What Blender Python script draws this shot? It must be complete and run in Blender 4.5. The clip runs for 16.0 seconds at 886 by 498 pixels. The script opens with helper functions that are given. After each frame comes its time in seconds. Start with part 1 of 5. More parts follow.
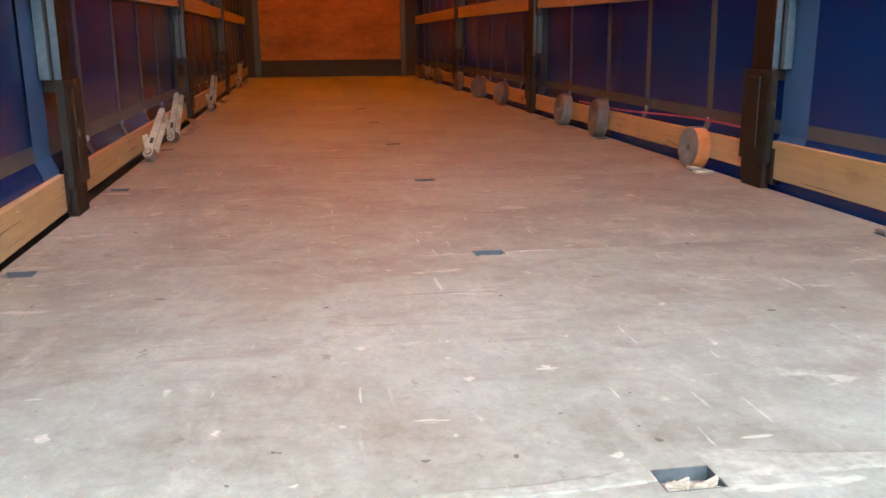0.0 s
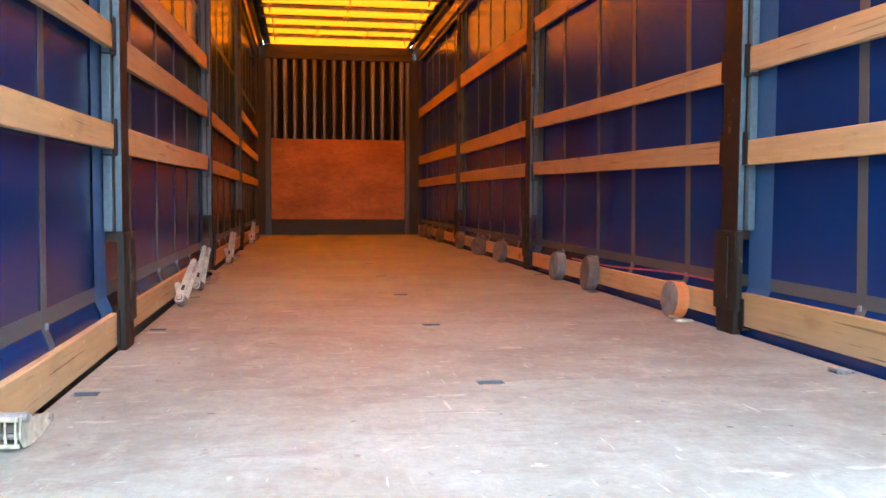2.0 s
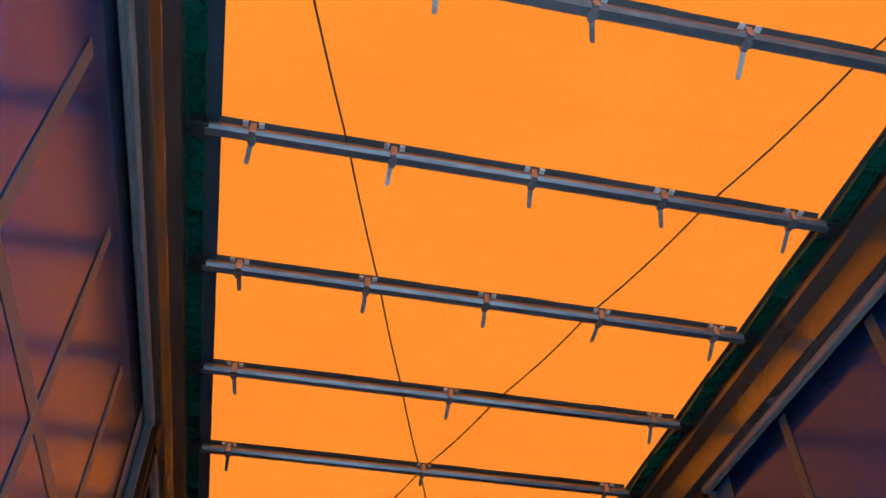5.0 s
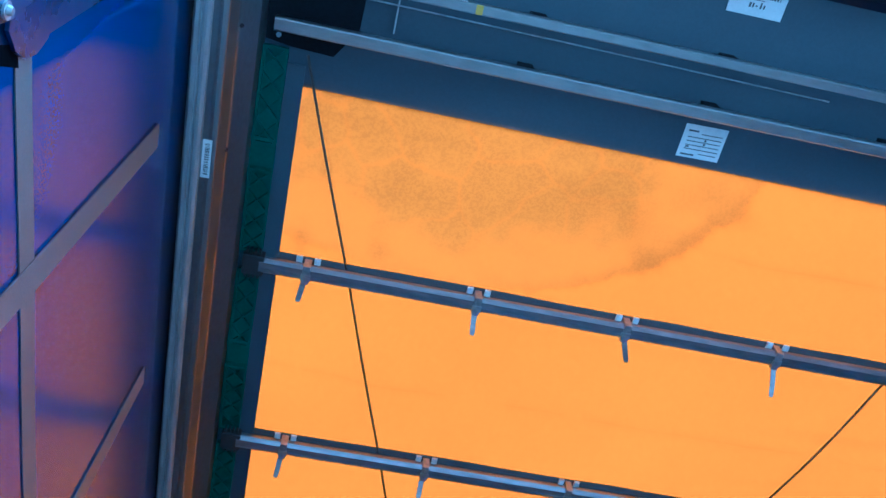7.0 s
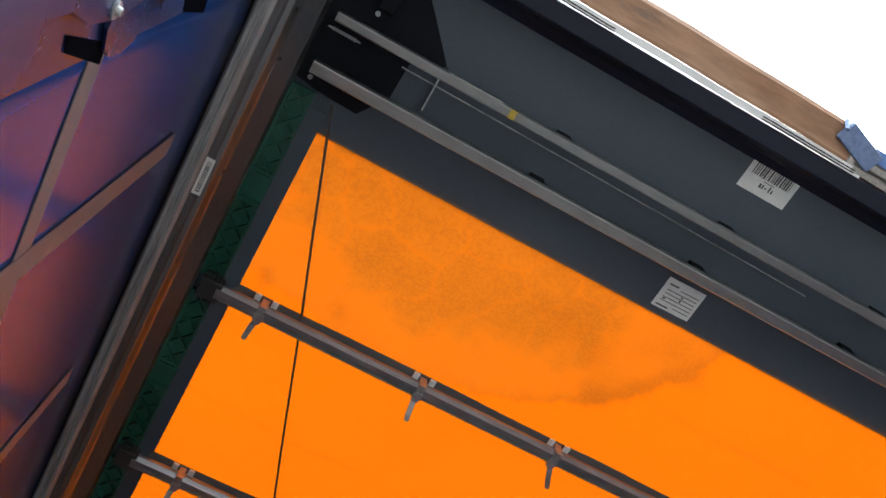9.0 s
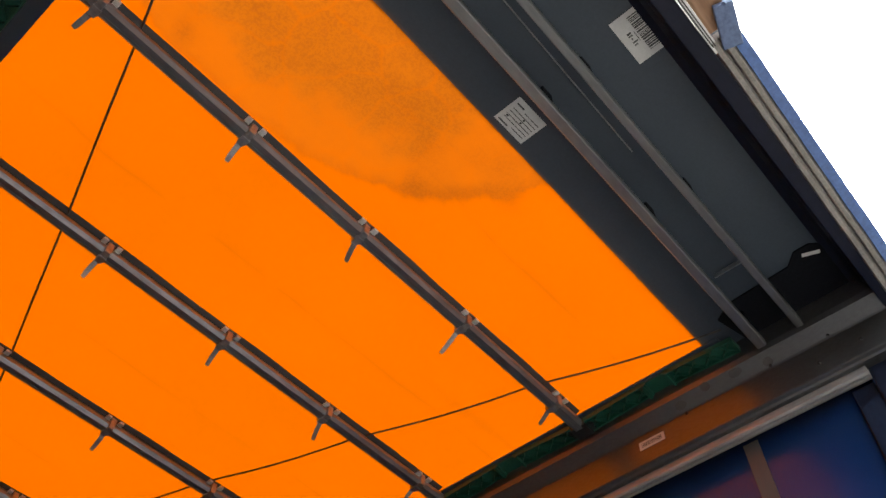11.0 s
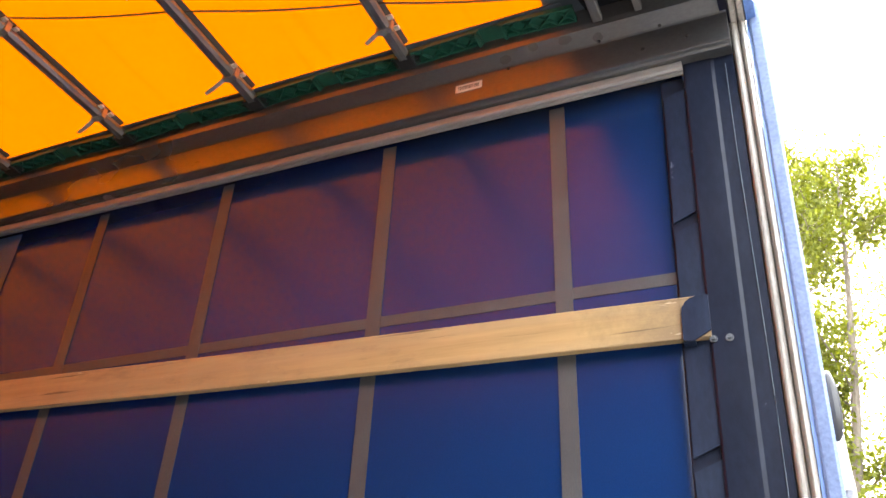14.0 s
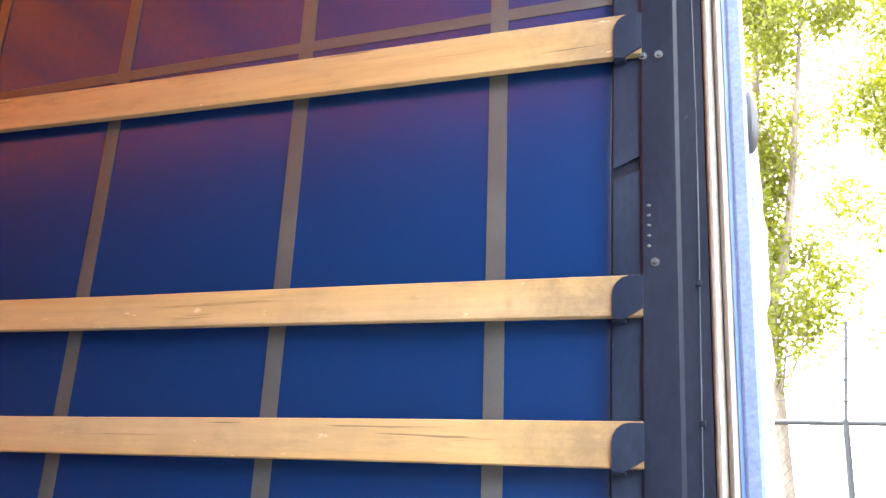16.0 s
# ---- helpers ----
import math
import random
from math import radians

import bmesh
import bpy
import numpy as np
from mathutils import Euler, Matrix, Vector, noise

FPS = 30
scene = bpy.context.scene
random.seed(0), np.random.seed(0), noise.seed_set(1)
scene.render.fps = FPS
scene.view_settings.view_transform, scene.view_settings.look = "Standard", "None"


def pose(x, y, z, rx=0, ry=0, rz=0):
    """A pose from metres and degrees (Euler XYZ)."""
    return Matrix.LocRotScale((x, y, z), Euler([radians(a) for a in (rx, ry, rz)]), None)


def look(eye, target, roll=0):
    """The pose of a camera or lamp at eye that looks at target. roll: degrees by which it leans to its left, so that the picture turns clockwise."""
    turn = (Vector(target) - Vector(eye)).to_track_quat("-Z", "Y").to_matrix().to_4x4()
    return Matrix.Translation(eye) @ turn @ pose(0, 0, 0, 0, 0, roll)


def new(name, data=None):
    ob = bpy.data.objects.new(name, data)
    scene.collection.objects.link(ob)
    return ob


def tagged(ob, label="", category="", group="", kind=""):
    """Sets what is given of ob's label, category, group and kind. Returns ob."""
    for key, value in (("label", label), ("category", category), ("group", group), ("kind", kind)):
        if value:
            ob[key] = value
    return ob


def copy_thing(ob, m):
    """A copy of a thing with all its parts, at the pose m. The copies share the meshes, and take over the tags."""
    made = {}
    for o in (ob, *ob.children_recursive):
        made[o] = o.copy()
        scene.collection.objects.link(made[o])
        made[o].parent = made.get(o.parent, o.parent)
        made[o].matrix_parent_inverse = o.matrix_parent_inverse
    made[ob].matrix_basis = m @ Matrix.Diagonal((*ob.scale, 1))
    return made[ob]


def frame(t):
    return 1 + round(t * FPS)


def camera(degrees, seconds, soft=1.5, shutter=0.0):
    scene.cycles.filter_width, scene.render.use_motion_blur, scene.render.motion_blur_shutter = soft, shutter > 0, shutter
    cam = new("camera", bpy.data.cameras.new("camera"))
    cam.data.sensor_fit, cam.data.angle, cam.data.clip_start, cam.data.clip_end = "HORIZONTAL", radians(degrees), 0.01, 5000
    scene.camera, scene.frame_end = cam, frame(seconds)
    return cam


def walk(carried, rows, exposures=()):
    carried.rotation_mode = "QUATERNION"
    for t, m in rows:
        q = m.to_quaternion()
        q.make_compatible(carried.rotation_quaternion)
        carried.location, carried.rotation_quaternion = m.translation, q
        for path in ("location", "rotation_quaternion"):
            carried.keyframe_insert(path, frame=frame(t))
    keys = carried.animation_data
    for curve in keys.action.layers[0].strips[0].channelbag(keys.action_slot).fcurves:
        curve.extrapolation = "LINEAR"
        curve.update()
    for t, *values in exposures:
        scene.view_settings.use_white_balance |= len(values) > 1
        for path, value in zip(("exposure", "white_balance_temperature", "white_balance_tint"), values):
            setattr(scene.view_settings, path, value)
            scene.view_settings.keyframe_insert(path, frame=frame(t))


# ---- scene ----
cam = camera(54.3, 16.0)

PATH = [
    (0, (-0.477, 1.148, 0.563), (-0.17, 3.065, 0.086), -0.4),
    (0.5, (-0.471, 1.035, 0.527), (-0.239, 2.97, 0.076), -0.4),
    (1, (-0.502, 0.934, 0.557), (-0.24, 2.869, 0.122), 0.2),
    (1.5, (-0.547, 0.869, 0.559), (-0.248, 2.832, 0.314), 0.5),
    (2, (-0.569, 0.771, 0.562), (-0.249, 2.742, 0.447), 0.3),
    (2.5, (-0.589, 0.713, 0.574), (-0.259, 2.67, 0.82), 0.7),
    (3, (-0.621, 0.751, 0.598), (-0.281, 2.635, 1.176), 0.8),
    (3.5, (-0.677, 0.765, 0.632), (-0.331, 2.575, 1.409), 0.3),
    (4, (-0.703, 0.82, 0.657), (-0.38, 2.468, 1.744), 0.3),
    (4.2, (-0.689, 0.829, 0.666), (-0.38, 2.391, 1.876), 0.3),
    (6.3, (-0.776, 0.751, 0.8), (-0.488, 2.043, 2.299), -0.4),
    (6.5, (-0.79, 0.747, 0.798), (-0.512, 1.979, 2.349), -0.5),
    (7, (-0.841, 0.706, 0.806), (-0.641, 1.631, 2.568), -0.1),
    (7.5, (-0.917, 0.641, 0.804), (-0.734, 1.427, 2.634), -0.9),
    (8, (-0.962, 0.611, 0.819), (-0.79, 1.354, 2.668), -0.7),
    (8.5, (-0.981, 0.674, 0.83), (-0.789, 1.422, 2.675), 3.8),
    (9, (-0.988, 0.717, 0.851), (-0.666, 1.457, 2.681), 6.0),
    (9.2, (-0.985, 0.745, 0.855), (-0.586, 1.45, 2.683), 4.4),
    (11.3, (-0.924, 0.753, 0.803), (-0.003, 1.553, 2.388), 3.1),
    (11.5, (-0.919, 0.758, 0.802), (0.052, 1.522, 2.374), 3.5),
    (12, (-0.911, 0.79, 0.791), (0.162, 1.476, 2.333), 4.2),
    (12.5, (-0.886, 0.782, 0.787), (0.357, 1.536, 2.16), 4.1),
    (13, (-0.857, 0.793, 0.76), (0.47, 1.559, 2.045), 4.0),
    (13.5, (-0.804, 0.783, 0.736), (0.596, 1.567, 1.929), 4.9),
    (14, (-0.827, 0.786, 0.725), (0.68, 1.552, 1.794), 5.0),
    (14.5, (-0.797, 0.718, 0.698), (0.78, 1.487, 1.657), 4.8),
    (15, (-0.77, 0.743, 0.609), (0.886, 1.454, 1.478), 5.2),
    (15.5, (-0.754, 0.748, 0.566), (0.99, 1.445, 1.255), 4.6),
    (16, (-0.724, 0.747, 0.532), (1.024, 1.467, 1.186), 4.2),
]
# seconds, stops, kelvin, tint: the clip's camera adapts as it tilts up to the roof
EXPOSURES = [
    (0.0, 5.0, 6100, -3),
    (1.0, 5.1, 6100, -3),
    (2.0, 5.55, 5400, -5),
    (2.5, 5.8, 5000, 2),
    (3.0, 5.1, 5000, 4),
    (3.5, 4.75, 5100, 2),
    (4.2, 4.3, 4700, -6),
    (6.3, 3.8, 3400, -13),
    (7.0, 4.25, 3150, -13),
    (7.5, 4.2, 3700, -4),
    (7.75, 3.6, 4500, 4),
    (8.0, 3.2, 6000, 8),
    (8.5, 3.5, 5700, 5),
    (9.2, 3.7, 6000, 3),
    (12.5, 3.3, 6500, 8),
    (13.5, 4.0, 6500, 8),
    (14.5, 5.0, 6700, 9),
    (15.0, 5.1, 6600, 9),
    (15.5, 5.05, 6500, 9),
    (16.0, 5.0, 6500, 9),
]
walk(cam, [(t, look(eye, target, roll)) for t, eye, target, roll in PATH], EXPOSURES)

# ---- daylight: bright hazy sky, soft sun from the right ----
SUN_ELEVATION, SUN_AZIMUTH = radians(52), radians(80)
world = bpy.data.worlds.new("world")
scene.world = world
world.use_nodes = True
wt = world.node_tree
sky = wt.nodes.new("ShaderNodeTexSky")
sky.sky_type = "NISHITA"
sky.sun_disc = False
sky.sun_elevation = SUN_ELEVATION
sky.sun_rotation = SUN_AZIMUTH
sky.air_density = 1.0
sky.dust_density = 6.0
sky.ozone_density = 0.6
haze = wt.nodes.new("ShaderNodeMix")
haze.data_type = "RGBA"
haze.inputs[0].default_value = 0.55
haze.inputs[7].default_value = (4.2, 4.1, 3.85, 1)
wt.links.new(sky.outputs[0], haze.inputs[6])
wt.links.new(haze.outputs[2], wt.nodes["Background"].inputs[0])
wt.nodes["Background"].inputs[1].default_value = 0.15
sun = new("sun", bpy.data.lights.new("sun", "SUN"))
sun.data.energy = 1.5
sun.data.angle = radians(12)
sun.data.color = (1.0, 0.96, 0.9)
sun_from = Vector((math.sin(SUN_AZIMUTH) * math.cos(SUN_ELEVATION), math.cos(SUN_AZIMUTH) * math.cos(SUN_ELEVATION), math.sin(SUN_ELEVATION)))
sun.matrix_basis = look(sun_from * 30, (0, 0, 0))


# ---- sizes of the trailer ----
FLOOR_X = 1.24            # half width of the floor
FRONT_Y = 14.42
SHEET_Z = 2.995           # roof tarpaulin
BOW_STEP = 0.6593
BOW_Y = [1.989 + BOW_STEP * k for k in range(19)]
POST_Y = {1: (4.205, 7.56, 10.80), -1: (4.145, 7.26, 10.42)}
RAIL_OUT = {1: 0.0, -1: 0.016}   # the left rail sits a little further out
RING_Y = [2.11 + 1.236 * k for k in range(10)]
rng = random.Random(5)


# ---- materials ----
class Nodes:
    """A material with its node tree and a few shorthands."""

    def __init__(self, name):
        self.m = bpy.data.materials.new(name)
        self.m.use_nodes = True
        self.t = self.m.node_tree
        self.b = self.t.nodes["Principled BSDF"]
        self.out = self.t.nodes["Material Output"]

    def node(self, kind, **inputs):
        n = self.t.nodes.new(kind)
        for key, value in inputs.items():
            n.inputs[key.replace("_", " ")].default_value = value
        return n

    def link(self, a, b):
        self.t.links.new(a, b)

    def place(self, stretch=(1, 1, 1), turn=0.0):
        """Object coordinates, moved by the object's own random number."""
        tc = self.node("ShaderNodeTexCoord")
        info = self.node("ShaderNodeObjectInfo")
        shift = self.node("ShaderNodeVectorMath")
        shift.operation = "MULTIPLY_ADD"
        self.link(info.outputs["Random"], shift.inputs[0])
        shift.inputs[1].default_value = (17.0, 31.0, 23.0)
        self.link(tc.outputs["Object"], shift.inputs[2])
        mp = self.node("ShaderNodeMapping")
        mp.inputs["Scale"].default_value = stretch
        mp.inputs["Rotation"].default_value = (0, 0, turn)
        self.link(shift.outputs[0], mp.inputs[0])
        return mp.outputs[0]

    def noise(self, where, scale, detail=4.0, rough=0.55):
        n = self.node("ShaderNodeTexNoise", Scale=scale, Detail=detail, Roughness=rough)
        self.link(where, n.inputs["Vector"])
        return n.outputs["Fac"]

    def span(self, value, lo, hi, to_lo=0.0, to_hi=1.0, smooth=False):
        n = self.node("ShaderNodeMapRange")
        if smooth:
            n.interpolation_type = "SMOOTHSTEP"
        n.inputs[1].default_value, n.inputs[2].default_value = lo, hi
        n.inputs[3].default_value, n.inputs[4].default_value = to_lo, to_hi
        self.link(value, n.inputs[0])
        return n.outputs[0]

    def mix(self, fac, a, b, blend="MIX"):
        n = self.node("ShaderNodeMix")
        n.data_type = "RGBA"
        n.blend_type = blend
        for value, socket in ((fac, n.inputs[0]), (a, n.inputs[6]), (b, n.inputs[7])):
            if isinstance(value, (int, float)):
                socket.default_value = value
            elif isinstance(value, tuple):
                socket.default_value = (*value, 1)
            else:
                self.link(value, socket)
        return n.outputs[2]

    def math(self, op, a, b=0.0):
        n = self.node("ShaderNodeMath")
        n.operation = op
        for value, socket in ((a, n.inputs[0]), (b, n.inputs[1])):
            if isinstance(value, (int, float)):
                socket.default_value = value
            else:
                self.link(value, socket)
        return n.outputs[0]

    def bump(self, height, strength=0.3, distance=0.002):
        n = self.node("ShaderNodeBump", Strength=strength, Distance=distance)
        self.link(height, n.inputs["Height"])
        self.link(n.outputs[0], self.b.inputs["Normal"])


def surf(name, c1, c2, rough=(0.5, 0.7), metal=0.0, scale=3.0, fine=60.0, stretch=(1, 1, 1), bump=0.2, dist=0.002, spots=None, spec=0.5, each=0.0, grain=0.25):
    """Two-scale surface: patches between c1 and c2, a fine grain, wear spots (colour, threshold, scale), and a tone for each object."""
    n = Nodes(name)
    w = n.place(stretch)
    patch = n.span(n.noise(w, scale), 0.28, 0.72, smooth=True)
    grains = n.noise(w, fine, 3.0, 0.6)
    col = n.mix(patch, c1, c2)
    tone = n.span(grains, 0.25, 0.75, 1 - grain, 1 + grain)
    if each:
        info = n.node("ShaderNodeObjectInfo")
        tone = n.math("MULTIPLY", tone, n.span(info.outputs["Random"], 0, 1, 1 - each, 1 + each))
    col = n.mix(1.0, col, tone, "MULTIPLY")
    wear = None
    if spots:
        wear = n.span(n.noise(w, spots[2], 6.0, 0.65), spots[1], spots[1] + 0.06)
        col = n.mix(wear, col, spots[0])
    n.link(col, n.b.inputs["Base Color"])
    n.link(n.span(patch, 0, 1, *rough), n.b.inputs["Roughness"])
    n.b.inputs["Metallic"].default_value = metal
    n.b.inputs["Specular IOR Level"].default_value = spec
    n.bump(grains, bump, dist)
    return n.m


def see_through(m, colour, share):
    """Lets part of the daylight glow through a thin sheet."""
    t = m.node_tree
    tr = t.nodes.new("ShaderNodeBsdfTranslucent")
    tr.inputs["Color"].default_value = (*colour, 1)
    ms = t.nodes.new("ShaderNodeMixShader")
    ms.inputs[0].default_value = share
    t.links.new(t.nodes["Principled BSDF"].outputs[0], ms.inputs[1])
    t.links.new(tr.outputs[0], ms.inputs[2])
    t.links.new(ms.outputs[0], t.nodes["Material Output"].inputs[0])
    return m


def wood_material(name, light, dark, grey):
    """Sawn softwood: long grain along y, growth bands, knots, cracks, chips and dirty ends."""
    n = Nodes(name)
    w = n.place((1, 0.05, 1))
    band = n.noise(w, 55.0, 5.0, 0.6)
    broad = n.noise(w, 9.0, 3.0, 0.5)
    crack = n.span(n.noise(n.place((1, 0.022, 1)), 75.0, 3.0, 0.5), 0.635, 0.665)
    w2 = n.place((1, 1, 1))
    here = n.span(n.noise(w2, 1.7, 2.0, 0.5), 0.42, 0.54)
    crack = n.math("MULTIPLY", crack, here)
    oval = n.place((1, 0.55, 1))
    knot = n.node("ShaderNodeTexVoronoi", Scale=3.4)
    n.link(oval, knot.inputs["Vector"])
    knots = n.span(knot.outputs["Distance"], 0.03, 0.075, 1.0, 0.0, smooth=True)
    ring = n.span(knot.outputs["Distance"], 0.06, 0.16, 0.4, 0.0, smooth=True)
    chips = n.span(n.noise(n.place((1, 0.4, 1)), 26.0, 3.0, 0.6), 0.69, 0.73)
    dirt = n.span(n.noise(w2, 2.6, 7.0, 0.7), 0.50, 0.72)
    smear = n.span(n.noise(n.place((1, 0.3, 1)), 14.0, 6.0, 0.7), 0.56, 0.70)
    tc = n.node("ShaderNodeTexCoord")
    split = n.node("ShaderNodeSeparateXYZ")
    n.link(tc.outputs["Object"], split.inputs[0])
    end = n.span(n.math("ADD", split.outputs["Y"], n.span(n.noise(w2, 11.0, 5.0, 0.7), 0.2, 0.8, -0.22, 0.22)), 1.10, 1.42, 1.0, 0.0)
    info = n.node("ShaderNodeObjectInfo")
    col = n.mix(n.span(band, 0.3, 0.7), light, dark)
    col = n.mix(n.span(broad, 0.4, 0.7, 0.0, 0.4), col, grey)
    col = n.mix(ring, col, (0.30, 0.17, 0.07))
    col = n.mix(n.math("MULTIPLY", knots, 0.85), col, (0.10, 0.05, 0.025))
    col = n.mix(n.math("MULTIPLY", dirt, 0.38), col, (0.24, 0.18, 0.12))
    col = n.mix(n.math("MULTIPLY", smear, 0.32), col, (0.13, 0.10, 0.075))
    col = n.mix(n.math("MULTIPLY", end, n.span(info.outputs["Random"], 0.2, 0.8, 0.25, 0.8)), col, (0.12, 0.085, 0.055))
    col = n.mix(n.math("MULTIPLY", chips, 0.6), col, (0.68, 0.55, 0.38))
    col = n.mix(n.math("MULTIPLY", crack, 0.6), col, (0.06, 0.04, 0.025))
    col = n.mix(1.0, col, n.span(info.outputs["Random"], 0, 1, 0.8, 1.12), "MULTIPLY")
    n.link(col, n.b.inputs["Base Color"])
    n.b.inputs["Roughness"].default_value = 0.72
    n.bump(n.math("SUBTRACT", n.math("SUBTRACT", band, n.math("MULTIPLY", crack, 1.5)), n.math("MULTIPLY", chips, 0.8)), 0.45, 0.002)
    return n.m


def floor_material():
    """Worn film-faced plywood: grey dust over brown film, pale scuffs, drag marks and small dark spots."""
    n = Nodes("worn plywood floor")
    w = n.place()
    dust = n.span(n.noise(w, 1.3, 7.0, 0.62), 0.36, 0.64, smooth=True)
    cloud = n.noise(w, 6.0, 7.0, 0.68)
    fine = n.noise(w, 130.0, 3.0, 0.6)
    swirl = n.noise(n.place((3.0, 1.0, 1.0), 0.6), 3.0, 7.0, 0.7)
    along = n.noise(n.place((10.0, 0.8, 1.0), 0.10), 4.0, 5.0, 0.6)
    across = n.noise(n.place((0.9, 9.0, 1.0), 0.06), 3.0, 5.0, 0.6)
    skew = n.noise(n.place((14.0, 1.3, 1.0), 0.8), 2.4, 3.0, 0.5)
    skew2 = n.noise(n.place((16.0, 1.5, 1.0), -0.55), 2.2, 3.0, 0.5)
    spots = n.noise(w, 13.0, 3.0, 0.6)
    dots = n.noise(n.place((1, 1, 1), 1.0), 21.0, 2.0, 0.5)
    col = n.mix(dust, (0.180, 0.178, 0.160), (0.260, 0.286, 0.273))
    col = n.mix(n.span(cloud, 0.40, 0.66, 0.0, 0.7), col, (0.355, 0.368, 0.352))
    blotch = n.noise(n.place((0.55, 1.0, 1.0), 0.2), 4.5, 8.0, 0.75)
    col = n.mix(n.span(blotch, 0.49, 0.33, 0.0, 0.75), col, (0.165, 0.147, 0.130))
    col = n.mix(n.span(swirl, 0.56, 0.72, 0.0, 0.5), col, (0.42, 0.415, 0.40))
    col = n.mix(n.span(swirl, 0.40, 0.28, 0.0, 0.45), col, (0.155, 0.135, 0.12))
    col = n.mix(n.span(across, 0.60, 0.72, 0.0, 0.45), col, (0.14, 0.115, 0.10))
    col = n.mix(n.span(along, 0.68, 0.74, 0.0, 0.3), col, (0.44, 0.43, 0.41))
    col = n.mix(n.span(skew, 0.73, 0.75, 0.0, 0.55), col, (0.56, 0.55, 0.53))
    col = n.mix(n.span(skew2, 0.74, 0.76, 0.0, 0.5), col, (0.56, 0.55, 0.53))
    col = n.mix(n.span(spots, 0.69, 0.72, 0.0, 0.5), col, (0.60, 0.59, 0.56))
    grit = n.noise(n.place((1.0, 0.7, 1.0), 0.3), 38.0, 6.0, 0.75)
    col = n.mix(1.0, col, n.span(grit, 0.30, 0.70, 0.84, 1.14), "MULTIPLY")
    dash = n.noise(n.place((30.0, 3.5, 1.0), 0.25), 1.6, 4.0, 0.6)
    col = n.mix(n.span(dash, 0.70, 0.73, 0.0, 0.5), col, (0.58, 0.57, 0.54))
    flake = n.noise(n.place((1.6, 0.9, 1.0), 0.4), 9.0, 8.0, 0.78)
    col = n.mix(n.span(flake, 0.63, 0.665, 0.0, 0.45), col, (0.52, 0.515, 0.495))
    col = n.mix(n.span(flake, 0.385, 0.35, 0.0, 0.55), col, (0.11, 0.097, 0.083))
    scuff = n.noise(n.place((0.6, 1.5, 1.0), 0.15), 5.5, 5.0, 0.6)
    col = n.mix(n.span(scuff, 0.64, 0.675, 0.0, 0.5), col, (0.52, 0.51, 0.49))
    nick = n.noise(n.place((1.0, 5.0, 1.0), 0.9), 7.0, 2.0, 0.5)
    col = n.mix(n.span(nick, 0.735, 0.76, 0.0, 0.5), col, (0.58, 0.57, 0.55))
    col = n.mix(n.span(dots, 0.735, 0.75, 0.0, 0.85), col, (0.07, 0.06, 0.05))
    col = n.mix(1.0, col, n.span(fine, 0.25, 0.75, 0.94, 1.06), "MULTIPLY")
    n.link(col, n.b.inputs["Base Color"])
    n.link(n.span(cloud, 0.3, 0.7, 0.42, 0.62), n.b.inputs["Roughness"])
    n.b.inputs["Specular IOR Level"].default_value = 0.4
    n.bump(n.math("ADD", cloud, n.math("MULTIPLY", fine, 0.25)), 0.12, 0.002)
    return n.m


